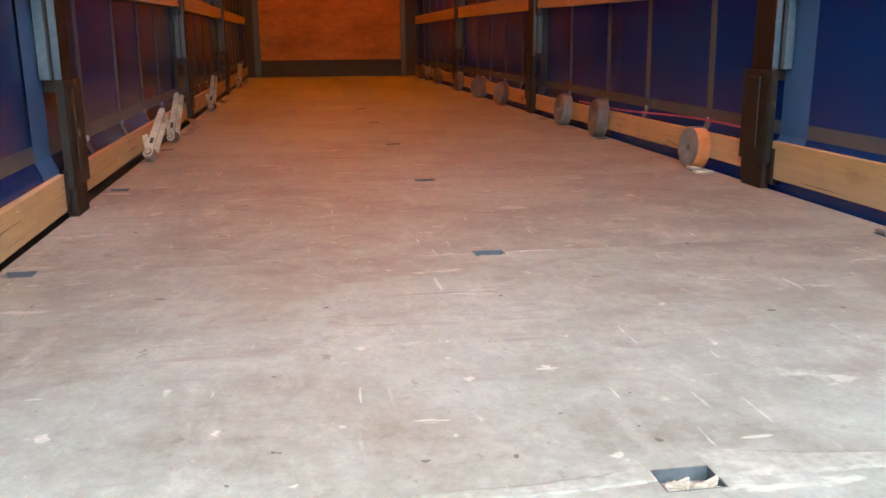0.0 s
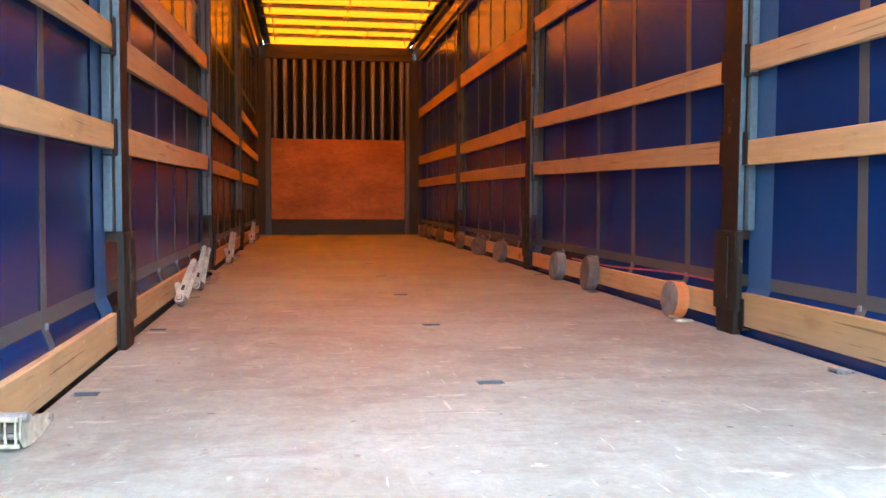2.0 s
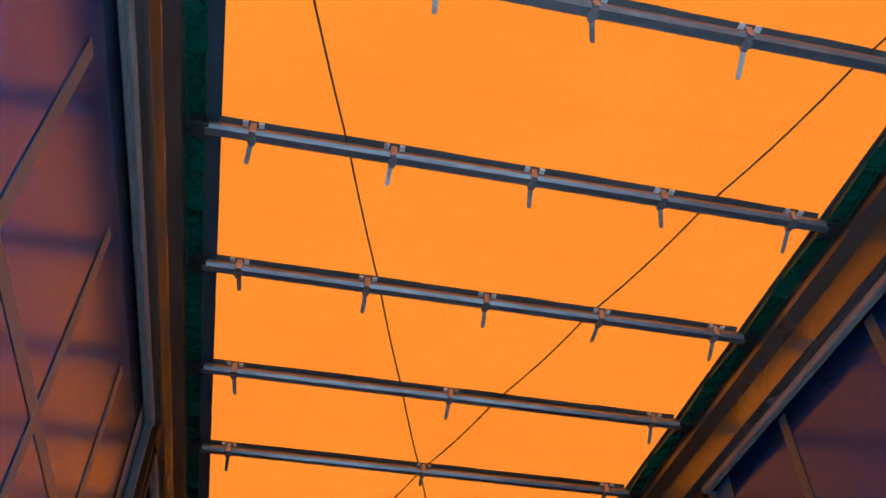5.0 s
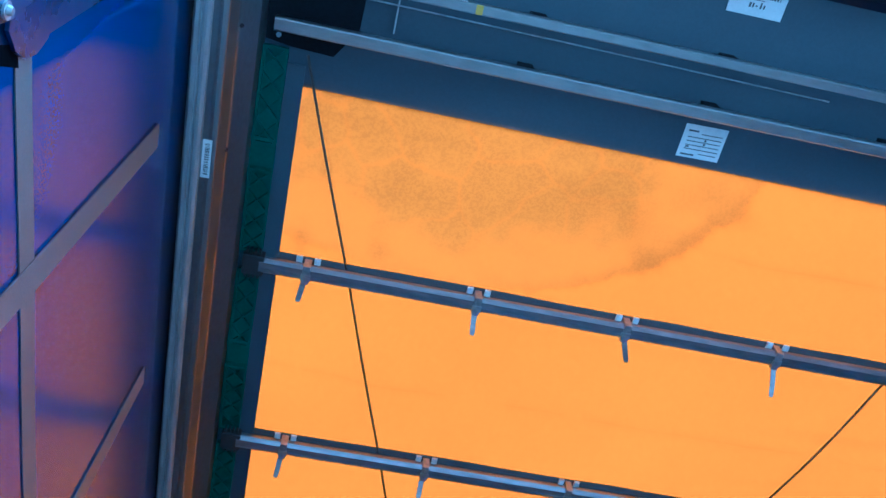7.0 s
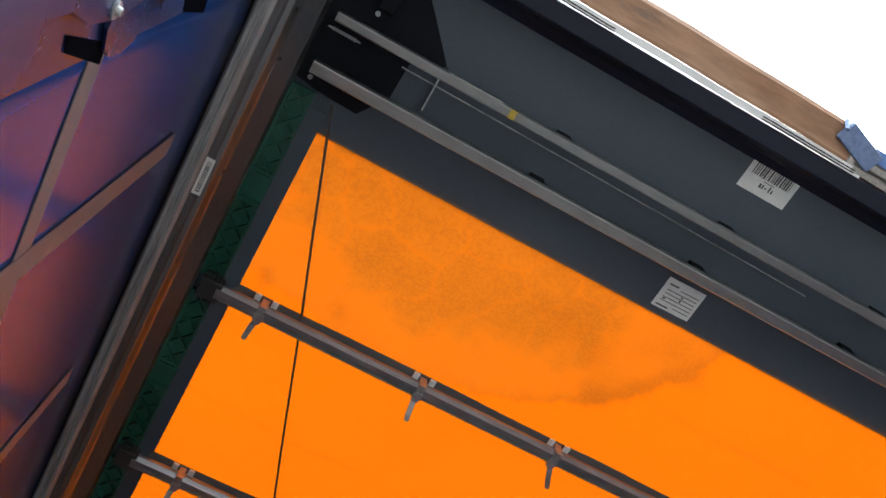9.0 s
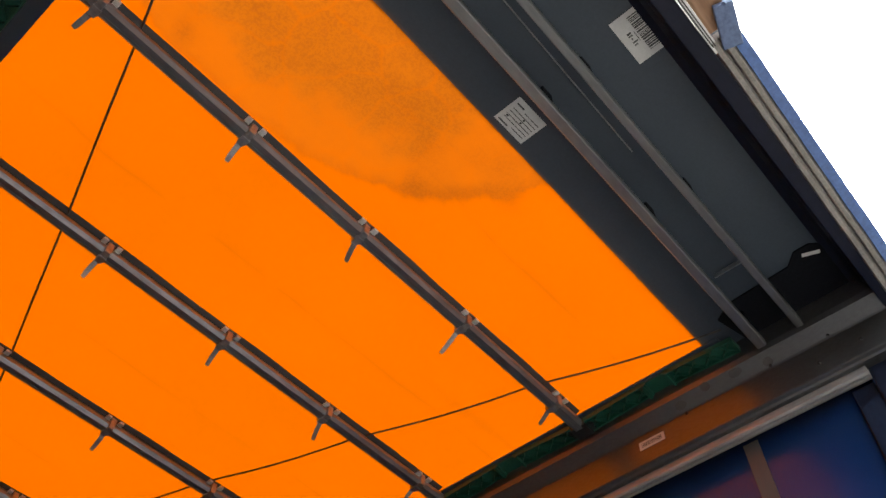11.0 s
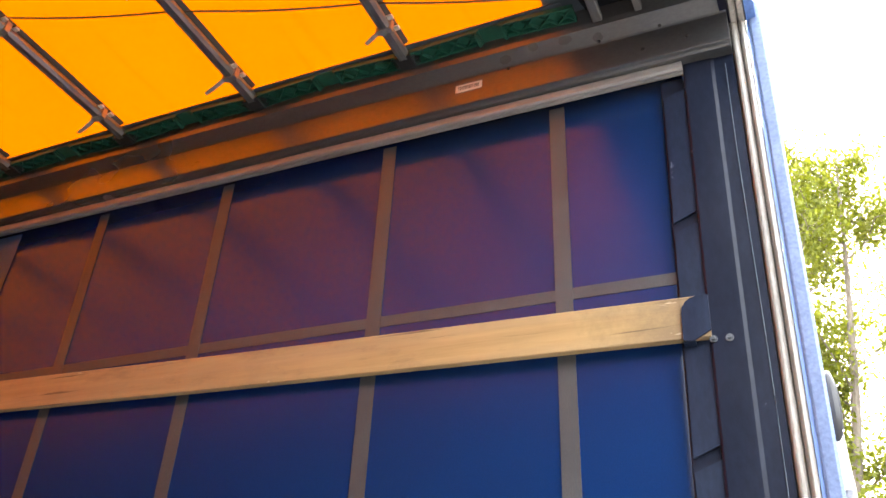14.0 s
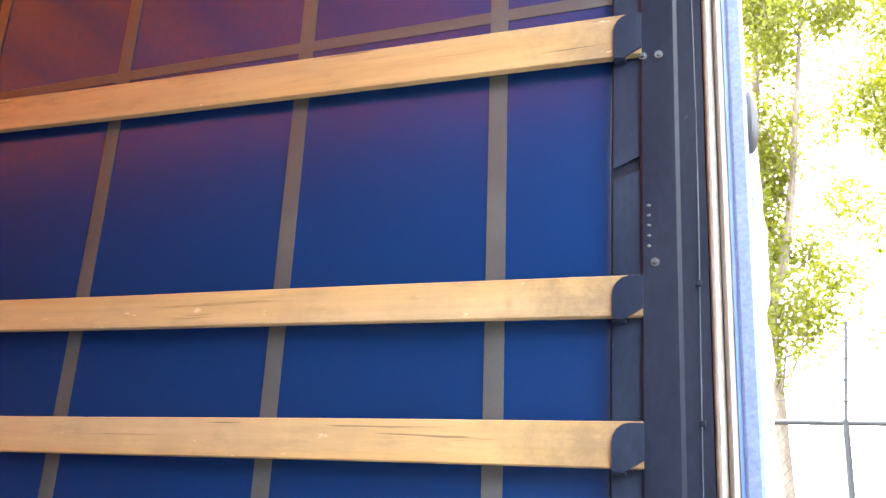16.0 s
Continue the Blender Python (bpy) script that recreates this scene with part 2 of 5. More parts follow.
def roof_material():
    """Orange roof tarpaulin that lets daylight through, with dirt lying on it in pools."""
    n = Nodes("orange roof tarpaulin")
    tc = n.node("ShaderNodeTexCoord")
    w = tc.outputs["Object"]

    def pool(cx, cy, rx, ry, hard, wobble, grain):
        mp = n.node("ShaderNodeMapping")
        mp.vector_type = "TEXTURE"
        mp.inputs["Location"].default_value = (cx, cy, 2.99)
        mp.inputs["Scale"].default_value = (rx, ry, 1)
        n.link(w, mp.inputs[0])
        wob = n.node("ShaderNodeVectorMath")
        wob.operation = "LENGTH"
        n.link(mp.outputs[0], wob.inputs[0])
        edge = n.math("ADD", wob.outputs["Value"], n.span(n.noise(w, grain, 8.0, 0.7), 0.3, 0.7, -wobble, wobble))
        return edge, n.span(edge, 1.0, 1.0 - hard, 0.0, 1.0)

    def blob(cx, cy, rx, ry, wobble=0.5):
        edge, inside = pool(cx, cy, rx, ry, 0.9, wobble, 9.0)
        return inside

    speck = n.span(n.noise(w, 135.0, 3.0, 0.7), 0.49, 0.535)
    grit = n.span(n.noise(w, 60.0, 6.0, 0.85), 0.51, 0.60)
    patchy = n.span(n.noise(w, 7.0, 7.0, 0.75), 0.30, 0.56, 0.2, 1.0)
    # dried puddle at the rear: a stained film, a broken rim, a crusted middle and a few thick lumps
    rear_edge, film = pool(-0.62, 1.45, 0.83, 0.515, 0.03, 0.05, 7.0)
    _, crusted = pool(-0.60, 1.44, 0.60, 0.42, 0.22, 0.24, 6.0)
    veins = n.node("ShaderNodeTexVoronoi", Scale=5.5)
    veins.feature = "DISTANCE_TO_EDGE"
    bent = n.node("ShaderNodeMix")
    bent.data_type = "VECTOR"
    bent.inputs[0].default_value = 0.10
    wander = n.node("ShaderNodeTexNoise", Scale=6.0, Detail=4.0)
    n.link(w, wander.inputs["Vector"])
    n.link(w, bent.inputs[4])
    n.link(wander.outputs["Color"], bent.inputs[5])
    n.link(bent.outputs[1], veins.inputs["Vector"])
    clean = n.span(veins.outputs["Distance"], 0.0, 0.035, 0.35, 1.0)
    rim = n.math("MULTIPLY", n.span(rear_edge, 0.93, 0.985), n.span(rear_edge, 1.01, 0.99))
    split = n.node("ShaderNodeSeparateXYZ")
    n.link(w, split.inputs[0])
    rim = n.math("MULTIPLY", rim, n.span(split.outputs["X"], -0.45, 0.0, 0.35, 1.0))
    rim = n.math("MULTIPLY", rim, n.math("MULTIPLY", n.math("ADD", n.math("MULTIPLY", patchy, 0.5), 0.3), n.math("ADD", n.math("MULTIPLY", speck, 0.7), n.math("ADD", n.math("MULTIPLY", grit, 0.3), 0.3))))
    crust_amount = n.math("ADD", n.math("MULTIPLY", n.math("MULTIPLY", speck, patchy), 0.68), n.math("ADD", n.math("MULTIPLY", grit, 0.20), 0.03))
    dirt = n.math("MULTIPLY", n.math("MULTIPLY", crusted, crust_amount), clean)
    dirt = n.math("ADD", dirt, n.math("MULTIPLY", film, n.math("ADD", n.math("MULTIPLY", patchy, 0.06), 0.02)))
    dirt = n.math("ADD", dirt, n.math("MULTIPLY", rim, 1.0))
    for cx, cy, rx, ry, much in ((-0.20, 1.60, 0.16, 0.13, 0.45), (0.10, 1.53, 0.17, 0.10, 0.50), (0.0, 1.755, 0.09, 0.045, 0.7), (-0.775, 1.90, 0.05, 0.05, 0.6), (-0.995, 1.90, 0.03, 0.08, 0.6), (-0.05, 1.66, 0.10, 0.07, 0.4)):
        dirt = n.math("ADD", dirt, n.math("MULTIPLY", n.math("MULTIPLY", blob(cx, cy, rx, ry), n.math("ADD", n.math("MULTIPLY", speck, 0.8), 0.2)), much))
    # rubbed brown patches further forward, and a grimy band along one bow
    scrape_map = n.node("ShaderNodeMapping")
    scrape_map.inputs["Rotation"].default_value = (0, 0, 0.5)
    scrape_map.inputs["Scale"].default_value = (1.0, 0.35, 1.0)
    n.link(w, scrape_map.inputs[0])
    scrape = n.span(n.noise(scrape_map.outputs[0], 11.0, 7.0, 0.75), 0.46, 0.62)
    for cx, cy, rx, ry, much in ((0.42, 5.66, 0.36, 0.26, 1.5), (0.82, 5.64, 0.30, 0.20, 1.4), (-0.05, 5.08, 0.16, 0.16, 0.8), (0.36, 4.93, 0.16, 0.14, 0.5), (0.05, 9.08, 0.62, 0.18, 1.5), (0.25, 6.27, 1.2, 0.10, 0.8), (-0.5, 6.9, 0.6, 0.08, 0.6)):
        dirt = n.math("ADD", dirt, n.math("MULTIPLY", n.math("MULTIPLY", blob(cx, cy, rx, ry, 0.7), n.math("ADD", n.math("MULTIPLY", scrape, 0.75), 0.25)), much))
    # faint fold lines across the sheet, midway between the bows
    fold = n.math("PINGPONG", n.math("ADD", n.math("SUBTRACT", split.outputs["Y"], BOW_Y[0] + BOW_STEP / 2 + 0.045), n.span(n.noise(w, 2.0, 3.0, 0.5), 0.3, 0.7, -0.012, 0.012)), BOW_STEP / 2)
    fold = n.math("MULTIPLY", n.span(fold, 0.0, 0.005, 1.0, 0.0), n.span(n.noise(w, 3.0, 3.0, 0.6), 0.42, 0.60, 0.0, 0.45))
    streak_map = n.node("ShaderNodeMapping")
    streak_map.inputs["Scale"].default_value = (0.25, 6.0, 1.0)
    n.link(w, streak_map.inputs[0])
    crease = n.math("ADD", fold, n.span(n.noise(streak_map.outputs[0], 1.7, 6.0, 0.6), 0.64, 0.72, 0.0, 0.10))
    cloud = n.span(n.noise(w, 1.3, 4.0, 0.6), 0.3, 0.7, 0.93, 1.05)
    dirt = n.math("MINIMUM", n.math("ADD", dirt, crease), 0.85)
    thru = n.mix(n.math("MULTIPLY", film, n.math("MULTIPLY", n.span(crusted, 0.0, 1.0, 0.45, 0.95), n.span(clean, 0.35, 1.0, 0.35, 1.0))), ROOF_THROUGH, ROOF_FILM)
    thru = n.mix(dirt, thru, ROOF_DIRT)
    thru = n.mix(1.0, thru, cloud, "MULTIPLY")
    tr = n.node("ShaderNodeBsdfTranslucent")
    n.link(thru, tr.inputs["Color"])
    n.b.inputs["Base Color"].default_value = (0.75, 0.20, 0.0, 1)
    n.b.inputs["Specular IOR Level"].default_value = 0.05
    n.b.inputs["Roughness"].default_value = 0.5
    ms = n.node("ShaderNodeMixShader")
    ms.inputs[0].default_value = 0.72
    n.link(n.b.outputs[0], ms.inputs[1])
    n.link(tr.outputs[0], ms.inputs[2])
    n.link(ms.outputs[0], n.out.inputs[0])
    return n.m


def scratched_paint(name, c1, c2, bare):
    """Glossy paint with dull patches and thin pale scratches in several directions."""
    n = Nodes(name)
    w = n.place()
    patch = n.span(n.noise(w, 5.0, 5.0, 0.6), 0.3, 0.7, smooth=True)
    col = n.mix(patch, c1, c2)
    for turn, stretch in ((0.35, (1, 1.0, 30.0)), (0.9, (1, 14.0, 1.2)), (0.0, (1, 22.0, 4.0))):
        mp = n.place(stretch, turn)
        line = n.span(n.noise(mp, 3.2, 3.0, 0.5), 0.72, 0.745)
        here = n.span(n.noise(w, 4.0 + turn, 2.0, 0.5), 0.50, 0.58)
        col = n.mix(n.math("MULTIPLY", n.math("MULTIPLY", line, here), 0.7), col, bare)
    grime = n.span(n.noise(w, 17.0, 7.0, 0.7), 0.58, 0.76, 0.0, 0.15)
    col = n.mix(grime, col, (0.10, 0.11, 0.13))
    n.link(col, n.b.inputs["Base Color"])
    n.link(n.span(patch, 0, 1, 0.22, 0.4), n.b.inputs["Roughness"])
    n.bump(n.noise(w, 14.0, 3.0, 0.5), 0.06, 0.003)
    return n.m


def leaf_material(name, c1, c2):
    """Thin spring leaves: part of the light passes through."""
    n = Nodes(name)
    geo = n.node("ShaderNodeNewGeometry")
    col = n.mix(geo.outputs["Random Per Island"], c1, c2)
    n.link(col, n.b.inputs["Base Color"])
    n.b.inputs["Roughness"].default_value = 0.55
    tr = n.node("ShaderNodeBsdfTranslucent")
    n.link(col, tr.inputs["Color"])
    ms = n.node("ShaderNodeMixShader")
    ms.inputs[0].default_value = 0.5
    n.link(n.b.outputs[0], ms.inputs[1])
    n.link(tr.outputs[0], ms.inputs[2])
    n.link(ms.outputs[0], n.out.inputs[0])
    return n.m


ROOF_THROUGH, ROOF_DIRT, ROOF_FILM = (0.112, 0.0198, 0.0), (0.034, 0.0084, 0.0008), (0.094, 0.0228, 0.0009)
FLOOR = floor_material()
ROOF = roof_material()
POSTBLUE = scratched_paint("scratched blue post paint", (0.004, 0.013, 0.050), (0.0065, 0.018, 0.064), (0.22, 0.26, 0.34))
WOOD = wood_material("spruce batten", (0.50, 0.345, 0.155), (0.40, 0.27, 0.115), (0.42, 0.35, 0.25))
PLY = surf("stained plywood board", (0.50, 0.21, 0.042), (0.31, 0.125, 0.028), (0.5, 0.7), scale=3.5, fine=30, stretch=(0.5, 1, 1), spots=((0.11, 0.055, 0.03), 0.645, 22.0), grain=0.22, bump=0.2)
CURTAIN = see_through(surf("blue tarpaulin", (0.006, 0.033, 0.140), (0.007, 0.037, 0.155), (0.21, 0.21), scale=1.2, fine=260, bump=0.0, dist=0.0005, spec=0.6, grain=0.1), (0.0005, 0.006, 0.075), 0.2)
STRIP = surf("light blue reinforcement", (0.03, 0.09, 0.22), (0.04, 0.11, 0.25), (0.35, 0.5), scale=4, fine=90, bump=0.15, grain=0.12)
BELT = surf("grey webbing", (0.062, 0.068, 0.074), (0.082, 0.088, 0.092), (0.38, 0.5), scale=6, fine=320, bump=0.4, dist=0.0008)
HEM = surf("dark grey tarpaulin", (0.039, 0.052, 0.071), (0.049, 0.064, 0.084), (0.45, 0.6), scale=3, fine=120, bump=0.08, grain=0.1)
SLEEVE = surf("scuffed dark steel", (0.010, 0.008, 0.007), (0.022, 0.015, 0.011), (0.45, 0.65), scale=9, fine=60, stretch=(1, 1, 0.5), spots=((0.20, 0.17, 0.14), 0.60, 22.0), bump=0.5, dist=0.003, spec=0.3)
STEEL_BROWN = surf("brown painted steel", (0.009, 0.0065, 0.0055), (0.019, 0.011, 0.008), (0.5, 0.7), scale=7, fine=70, spots=((0.11, 0.075, 0.05), 0.625, 12.0), bump=0.5, dist=0.004, spec=0.3)
STEEL_BLUE = surf("blue grey steel", (0.055, 0.088, 0.12), (0.075, 0.11, 0.14), (0.35, 0.55), metal=0.0, scale=6, fine=60, spots=((0.05, 0.04, 0.035), 0.66, 12.0))
DARKSTEEL = surf("dark worn steel", (0.075, 0.088, 0.10), (0.10, 0.115, 0.13), (0.4, 0.6), metal=0.3, scale=12, fine=80, spots=((0.14, 0.13, 0.12), 0.64, 30.0))
NAVY = surf("navy painted steel", (0.007, 0.011, 0.024), (0.011, 0.016, 0.033), (0.3, 0.5), scale=4, fine=50, stretch=(1, 1, 0.5), spots=((0.11, 0.14, 0.21), 0.675, 13.0), bump=0.15, spec=0.2)
# darker than NAVY: the lintel's shade is put into this colour
SHADENAVY = surf("navy steel darkened for shade", (0.005, 0.007, 0.018), (0.008, 0.010, 0.025), (0.35, 0.55), scale=4, fine=50, spec=0.3)
RAILALU = surf("grey aluminium profile", (0.34, 0.345, 0.34), (0.24, 0.245, 0.245), (0.28, 0.42), metal=0.85, scale=3, fine=60, stretch=(0.3, 1, 1), spots=((0.16, 0.10, 0.07), 0.67, 7.0), grain=0.12)
FLAP = surf("worn navy flap", (0.008, 0.015, 0.036), (0.014, 0.024, 0.050), (0.4, 0.6), spec=0.2, scale=7, fine=70, stretch=(1, 1, 0.4), spots=((0.2, 0.23, 0.28), 0.69, 16.0))
ALU = surf("weathered aluminium rail", (0.21, 0.215, 0.22), (0.14, 0.143, 0.148), (0.26, 0.34), metal=0.8, scale=1.6, fine=120, stretch=(1, 0.5, 1), spots=((0.07, 0.065, 0.06), 0.70, 9.0), grain=0.1, bump=0.1, dist=0.0005)
GREASE = surf("grease smear", (0.06, 0.058, 0.055), (0.09, 0.087, 0.083), (0.5, 0.7), scale=30, fine=200)
TRACK = surf("light aluminium track", (0.42, 0.42, 0.42), (0.30, 0.30, 0.30), (0.35, 0.5), metal=0.5, scale=6, fine=60, stretch=(1, 0.15, 1))
BOW = surf("dull galvanised tube", (0.27, 0.285, 0.31), (0.19, 0.20, 0.22), (0.3, 0.5), metal=0.8, scale=8, fine=60, stretch=(0.2, 1, 1))
SHADE_BLACK = surf("painted pocket black", (0.002, 0.002, 0.003), (0.003, 0.003, 0.004), (0.9, 0.95), scale=12, fine=120, spec=0.0)
WEB_DARK = surf("dark roof webbing", (0.035, 0.037, 0.042), (0.05, 0.052, 0.058), (0.6, 0.8), scale=8, fine=200)
CLIP = surf("pale plastic clip", (0.68, 0.68, 0.66), (0.55, 0.55, 0.53), (0.4, 0.6), scale=30, fine=200)
TAIL = surf("grey clip tail", (0.31, 0.31, 0.31), (0.17, 0.17, 0.17), (0.45, 0.6), scale=20, fine=200, each=0.5)
GREEN = surf("green plastic", (0.006, 0.058, 0.038), (0.009, 0.074, 0.047), (0.38, 0.55), scale=8, fine=120, bump=0.1)
BLACK = surf("black plastic", (0.012, 0.012, 0.014), (0.02, 0.02, 0.022), (0.4, 0.6), scale=12, fine=120)
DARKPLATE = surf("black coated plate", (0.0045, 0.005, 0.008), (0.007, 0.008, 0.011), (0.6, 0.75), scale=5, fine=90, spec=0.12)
CABLE = surf("steel cable in dark sleeve", (0.05, 0.045, 0.042), (0.075, 0.07, 0.065), (0.4, 0.6), metal=0.3, scale=30, fine=300)
SEAL = surf("grey rubber seal", (0.33, 0.31, 0.285), (0.25, 0.235, 0.215), (0.55, 0.7), scale=9, fine=120, stretch=(1, 1, 0.25), spots=((0.14, 0.12, 0.10), 0.68, 20.0))
SEAL_DARK = surf("dark rubber seal", (0.03, 0.034, 0.045), (0.045, 0.05, 0.062), (0.4, 0.6), scale=9, fine=120, stretch=(1, 1, 0.25), spots=((0.16, 0.17, 0.19), 0.70, 18.0))
DOORBLUE = surf("light blue door edge", (0.075, 0.15, 0.40), (0.09, 0.175, 0.44), (0.3, 0.45), scale=5, fine=90, stretch=(1, 1, 0.3))
PALEBLUE = surf("pale blue paint and lit edge", (0.15, 0.21, 0.37), (0.12, 0.175, 0.32), (0.35, 0.5), scale=12, fine=90)
RUST = surf("rusty steel strip", (0.40, 0.245, 0.155), (0.22, 0.105, 0.05), (0.6, 0.8), scale=9, fine=60, stretch=(0.2, 1, 1), spots=((0.16, 0.12, 0.10), 0.62, 6.0))
GALV = surf("galvanised steel", (0.42, 0.43, 0.44), (0.30, 0.31, 0.32), (0.3, 0.5), metal=0.75, scale=14, fine=60)
BRIGHT = surf("bright aluminium", (0.62, 0.62, 0.63), (0.50, 0.50, 0.51), (0.3, 0.42), metal=0.6, scale=9, fine=90, stretch=(0.2, 1, 1), spots=((0.2, 0.18, 0.16), 0.68, 10.0), grain=0.08)
ZINC = surf("zinc ratchet steel", (0.60, 0.60, 0.50), (0.38, 0.37, 0.30), (0.28, 0.45), metal=0.35, scale=18, fine=80, spots=((0.10, 0.06, 0.03), 0.66, 30.0))
FRONT = surf("corrugated front steel", (0.16, 0.155, 0.15), (0.11, 0.105, 0.10), (0.35, 0.55), metal=0.5, scale=4, fine=50, stretch=(1, 1, 0.25))
RIBSTEEL = surf("scuffed front ribs", (0.20, 0.197, 0.195), (0.12, 0.118, 0.115), (0.28, 0.42), metal=0.75, scale=4, fine=50, stretch=(1, 1, 0.2), each=0.35)
FRONT_DARK = surf("dark front steel", (0.035, 0.032, 0.03), (0.05, 0.045, 0.042), (0.45, 0.65), metal=0.3, scale=4, fine=50)
WEB_ORANGE = surf("orange webbing", (0.55, 0.20, 0.06), (0.42, 0.15, 0.05), (0.7, 0.85), scale=20, fine=400, bump=0.4, dist=0.001)
WEB_GREY = surf("dirty grey webbing", (0.19, 0.165, 0.15), (0.115, 0.098, 0.088), (0.7, 0.85), scale=16, fine=400, bump=0.4, dist=0.001, each=0.25)
PINK = surf("faded red webbing", (0.45, 0.09, 0.17), (0.38, 0.07, 0.13), (0.65, 0.8), scale=20, fine=400)
FILLER = surf("pale joint filler", (0.30, 0.305, 0.285), (0.23, 0.235, 0.215), (0.6, 0.75), scale=14, fine=70, bump=0.3)
SPLINTER = surf("splintered wood", (0.44, 0.41, 0.35), (0.24, 0.20, 0.15), (0.7, 0.85), scale=40, fine=160, bump=0.5)
PAPER = surf("white paper label", (0.66, 0.66, 0.65), (0.58, 0.58, 0.57), (0.5, 0.65), scale=20, fine=200, bump=0.05, grain=0.06)
INK = surf("black print", (0.06, 0.06, 0.06), (0.09, 0.09, 0.09), (0.5, 0.6), bump=0.0)
YELLOW = surf("yellow paint dab", (0.5, 0.36, 0.04), (0.4, 0.28, 0.03), (0.5, 0.6))
CANVAS = surf("cream canvas", (0.62, 0.58, 0.50), (0.50, 0.46, 0.39), (0.7, 0.85), scale=8, fine=120, bump=0.3)
ASPHALT = surf("worn yard concrete", (0.095, 0.094, 0.09), (0.125, 0.123, 0.118), (0.75, 0.9), scale=0.5, fine=40, bump=0.4, dist=0.01)
BARK = surf("grey bark", (0.16, 0.13, 0.10), (0.10, 0.08, 0.06), (0.8, 0.95), scale=4, fine=30, stretch=(1, 1, 0.25), bump=0.6, dist=0.01)
LEAF = leaf_material("spring leaf", (0.098, 0.114, 0.004), (0.155, 0.168, 0.007))
BLOCKWALL = surf("light-blocking wall brown", (0.10, 0.085, 0.07), (0.075, 0.065, 0.055), (0.8, 0.9), scale=0.6, fine=12, bump=0.3, dist=0.01)
FENCE = surf("galvanised fence steel", (0.022, 0.023, 0.025), (0.016, 0.017, 0.018), (0.55, 0.7), metal=0.0, scale=5, fine=50)


# ---- mesh helpers ----
def add_box(bm, lo, hi, bevel=0.0, turn=None):
    lo, hi = Vector(lo), Vector(hi)
    made = bmesh.ops.create_cube(bm, size=1)["verts"]
    for v in made:
        v.co = Vector(((lo[i] + hi[i]) / 2 + v.co[i] * (hi[i] - lo[i]) for i in range(3)))
        if turn:
            v.co = turn @ v.co
    if bevel:
        edges = list({e for v in made for e in v.link_edges})
        bmesh.ops.bevel(bm, geom=edges, offset=bevel, segments=2, affect="EDGES", profile=0.6)


def add_prism(bm, section, axis, a, b):
    """Extrudes a closed outline of 2D points along x, y or z from a to b."""
    def at(p, d):
        return {"x": (d, p[0], p[1]), "y": (p[0], d, p[1]), "z": (p[0], p[1], d)}[axis]
    first = [bm.verts.new(at(p, a)) for p in section]
    last = [bm.verts.new(at(p, b)) for p in section]
    k = len(section)
    for i in range(k):
        bm.faces.new((first[i], first[(i + 1) % k], last[(i + 1) % k], last[i]))
    bm.faces.new(first[::-1])
    bm.faces.new(last)


def add_tube(bm, points, radius, seg=8):
    """A round bar through the points; radius may be a list, one for each point."""
    points = [Vector(p) for p in points]
    rad = radius if isinstance(radius, (list, tuple)) else [radius] * len(points)
    rings = []
    for i, p in enumerate(points):
        d = (points[min(i + 1, len(points) - 1)] - points[max(i - 1, 0)]).normalized()
        q = d.to_track_quat("Z", "Y")
        rings.append([bm.verts.new(p + q @ Vector((rad[i] * math.cos(6.28318 * k / seg), rad[i] * math.sin(6.28318 * k / seg), 0))) for k in range(seg)])
    for r0, r1 in zip(rings, rings[1:]):
        for k in range(seg):
            bm.faces.new((r0[k], r0[(k + 1) % seg], r1[(k + 1) % seg], r1[k]))
    bm.faces.new(rings[0][::-1])
    bm.faces.new(rings[-1])


def add_ring(bm, centre, normal, big, small, seg=16, seg2=6, arc=6.28318):
    q = Vector(normal).to_track_quat("Z", "Y")
    closed = arc > 6.2
    count = seg if closed else seg + 1
    rows = []
    for i in range(count):
        a = arc * i / seg
        mid = Vector((math.cos(a), math.sin(a), 0))
        rows.append([bm.verts.new(Vector(centre) + q @ (mid * (big + small * math.cos(6.28318 * k / seg2)) + Vector((0, 0, small * math.sin(6.28318 * k / seg2))))) for k in range(seg2)])
    for i in range(seg if closed else seg):
        r0, r1 = rows[i], rows[(i + 1) % count]
        for k in range(seg2):
            bm.faces.new((r0[k], r0[(k + 1) % seg2], r1[(k + 1) % seg2], r1[k]))


def mesh_of(name, bm, material, smooth=False):
    bmesh.ops.recalc_face_normals(bm, faces=bm.faces)
    me = bpy.data.meshes.new(name)
    bm.to_mesh(me)
    bm.free()
    me.materials.append(material)
    if smooth:
        me.polygons.foreach_set("use_smooth", [True] * len(me.polygons))
        me.set_sharp_from_angle(angle=radians(35))
    return me


def part(name, bm, material, parent, label="", smooth=False):
    """Links a bmesh as one mesh object under a thing or a part."""
    ob = new(name, mesh_of(name, bm, material, smooth))
    ob.parent = parent
    return tagged(ob, label)


def piece(name, me, parent, m):
    """One more object on a shared mesh under a thing."""
    ob = new(name, me)
    ob.parent = parent
    ob.matrix_basis = m
    return ob


def thing(name, label, category, group="", kind="", at=(0, 0, 0)):
    ob = new(name)
    ob.empty_display_size = 0.1
    ob.location = at
    return tagged(ob, label, category, group, kind)


def solid(name, bm, material, label, category, group="", kind="", smooth=False):
    return tagged(new(name, mesh_of(name, bm, material, smooth)), label, category, group, kind)


def box(lo, hi, bevel=0.0):
    bm = bmesh.new()
    add_box(bm, lo, hi, bevel)
    return bm


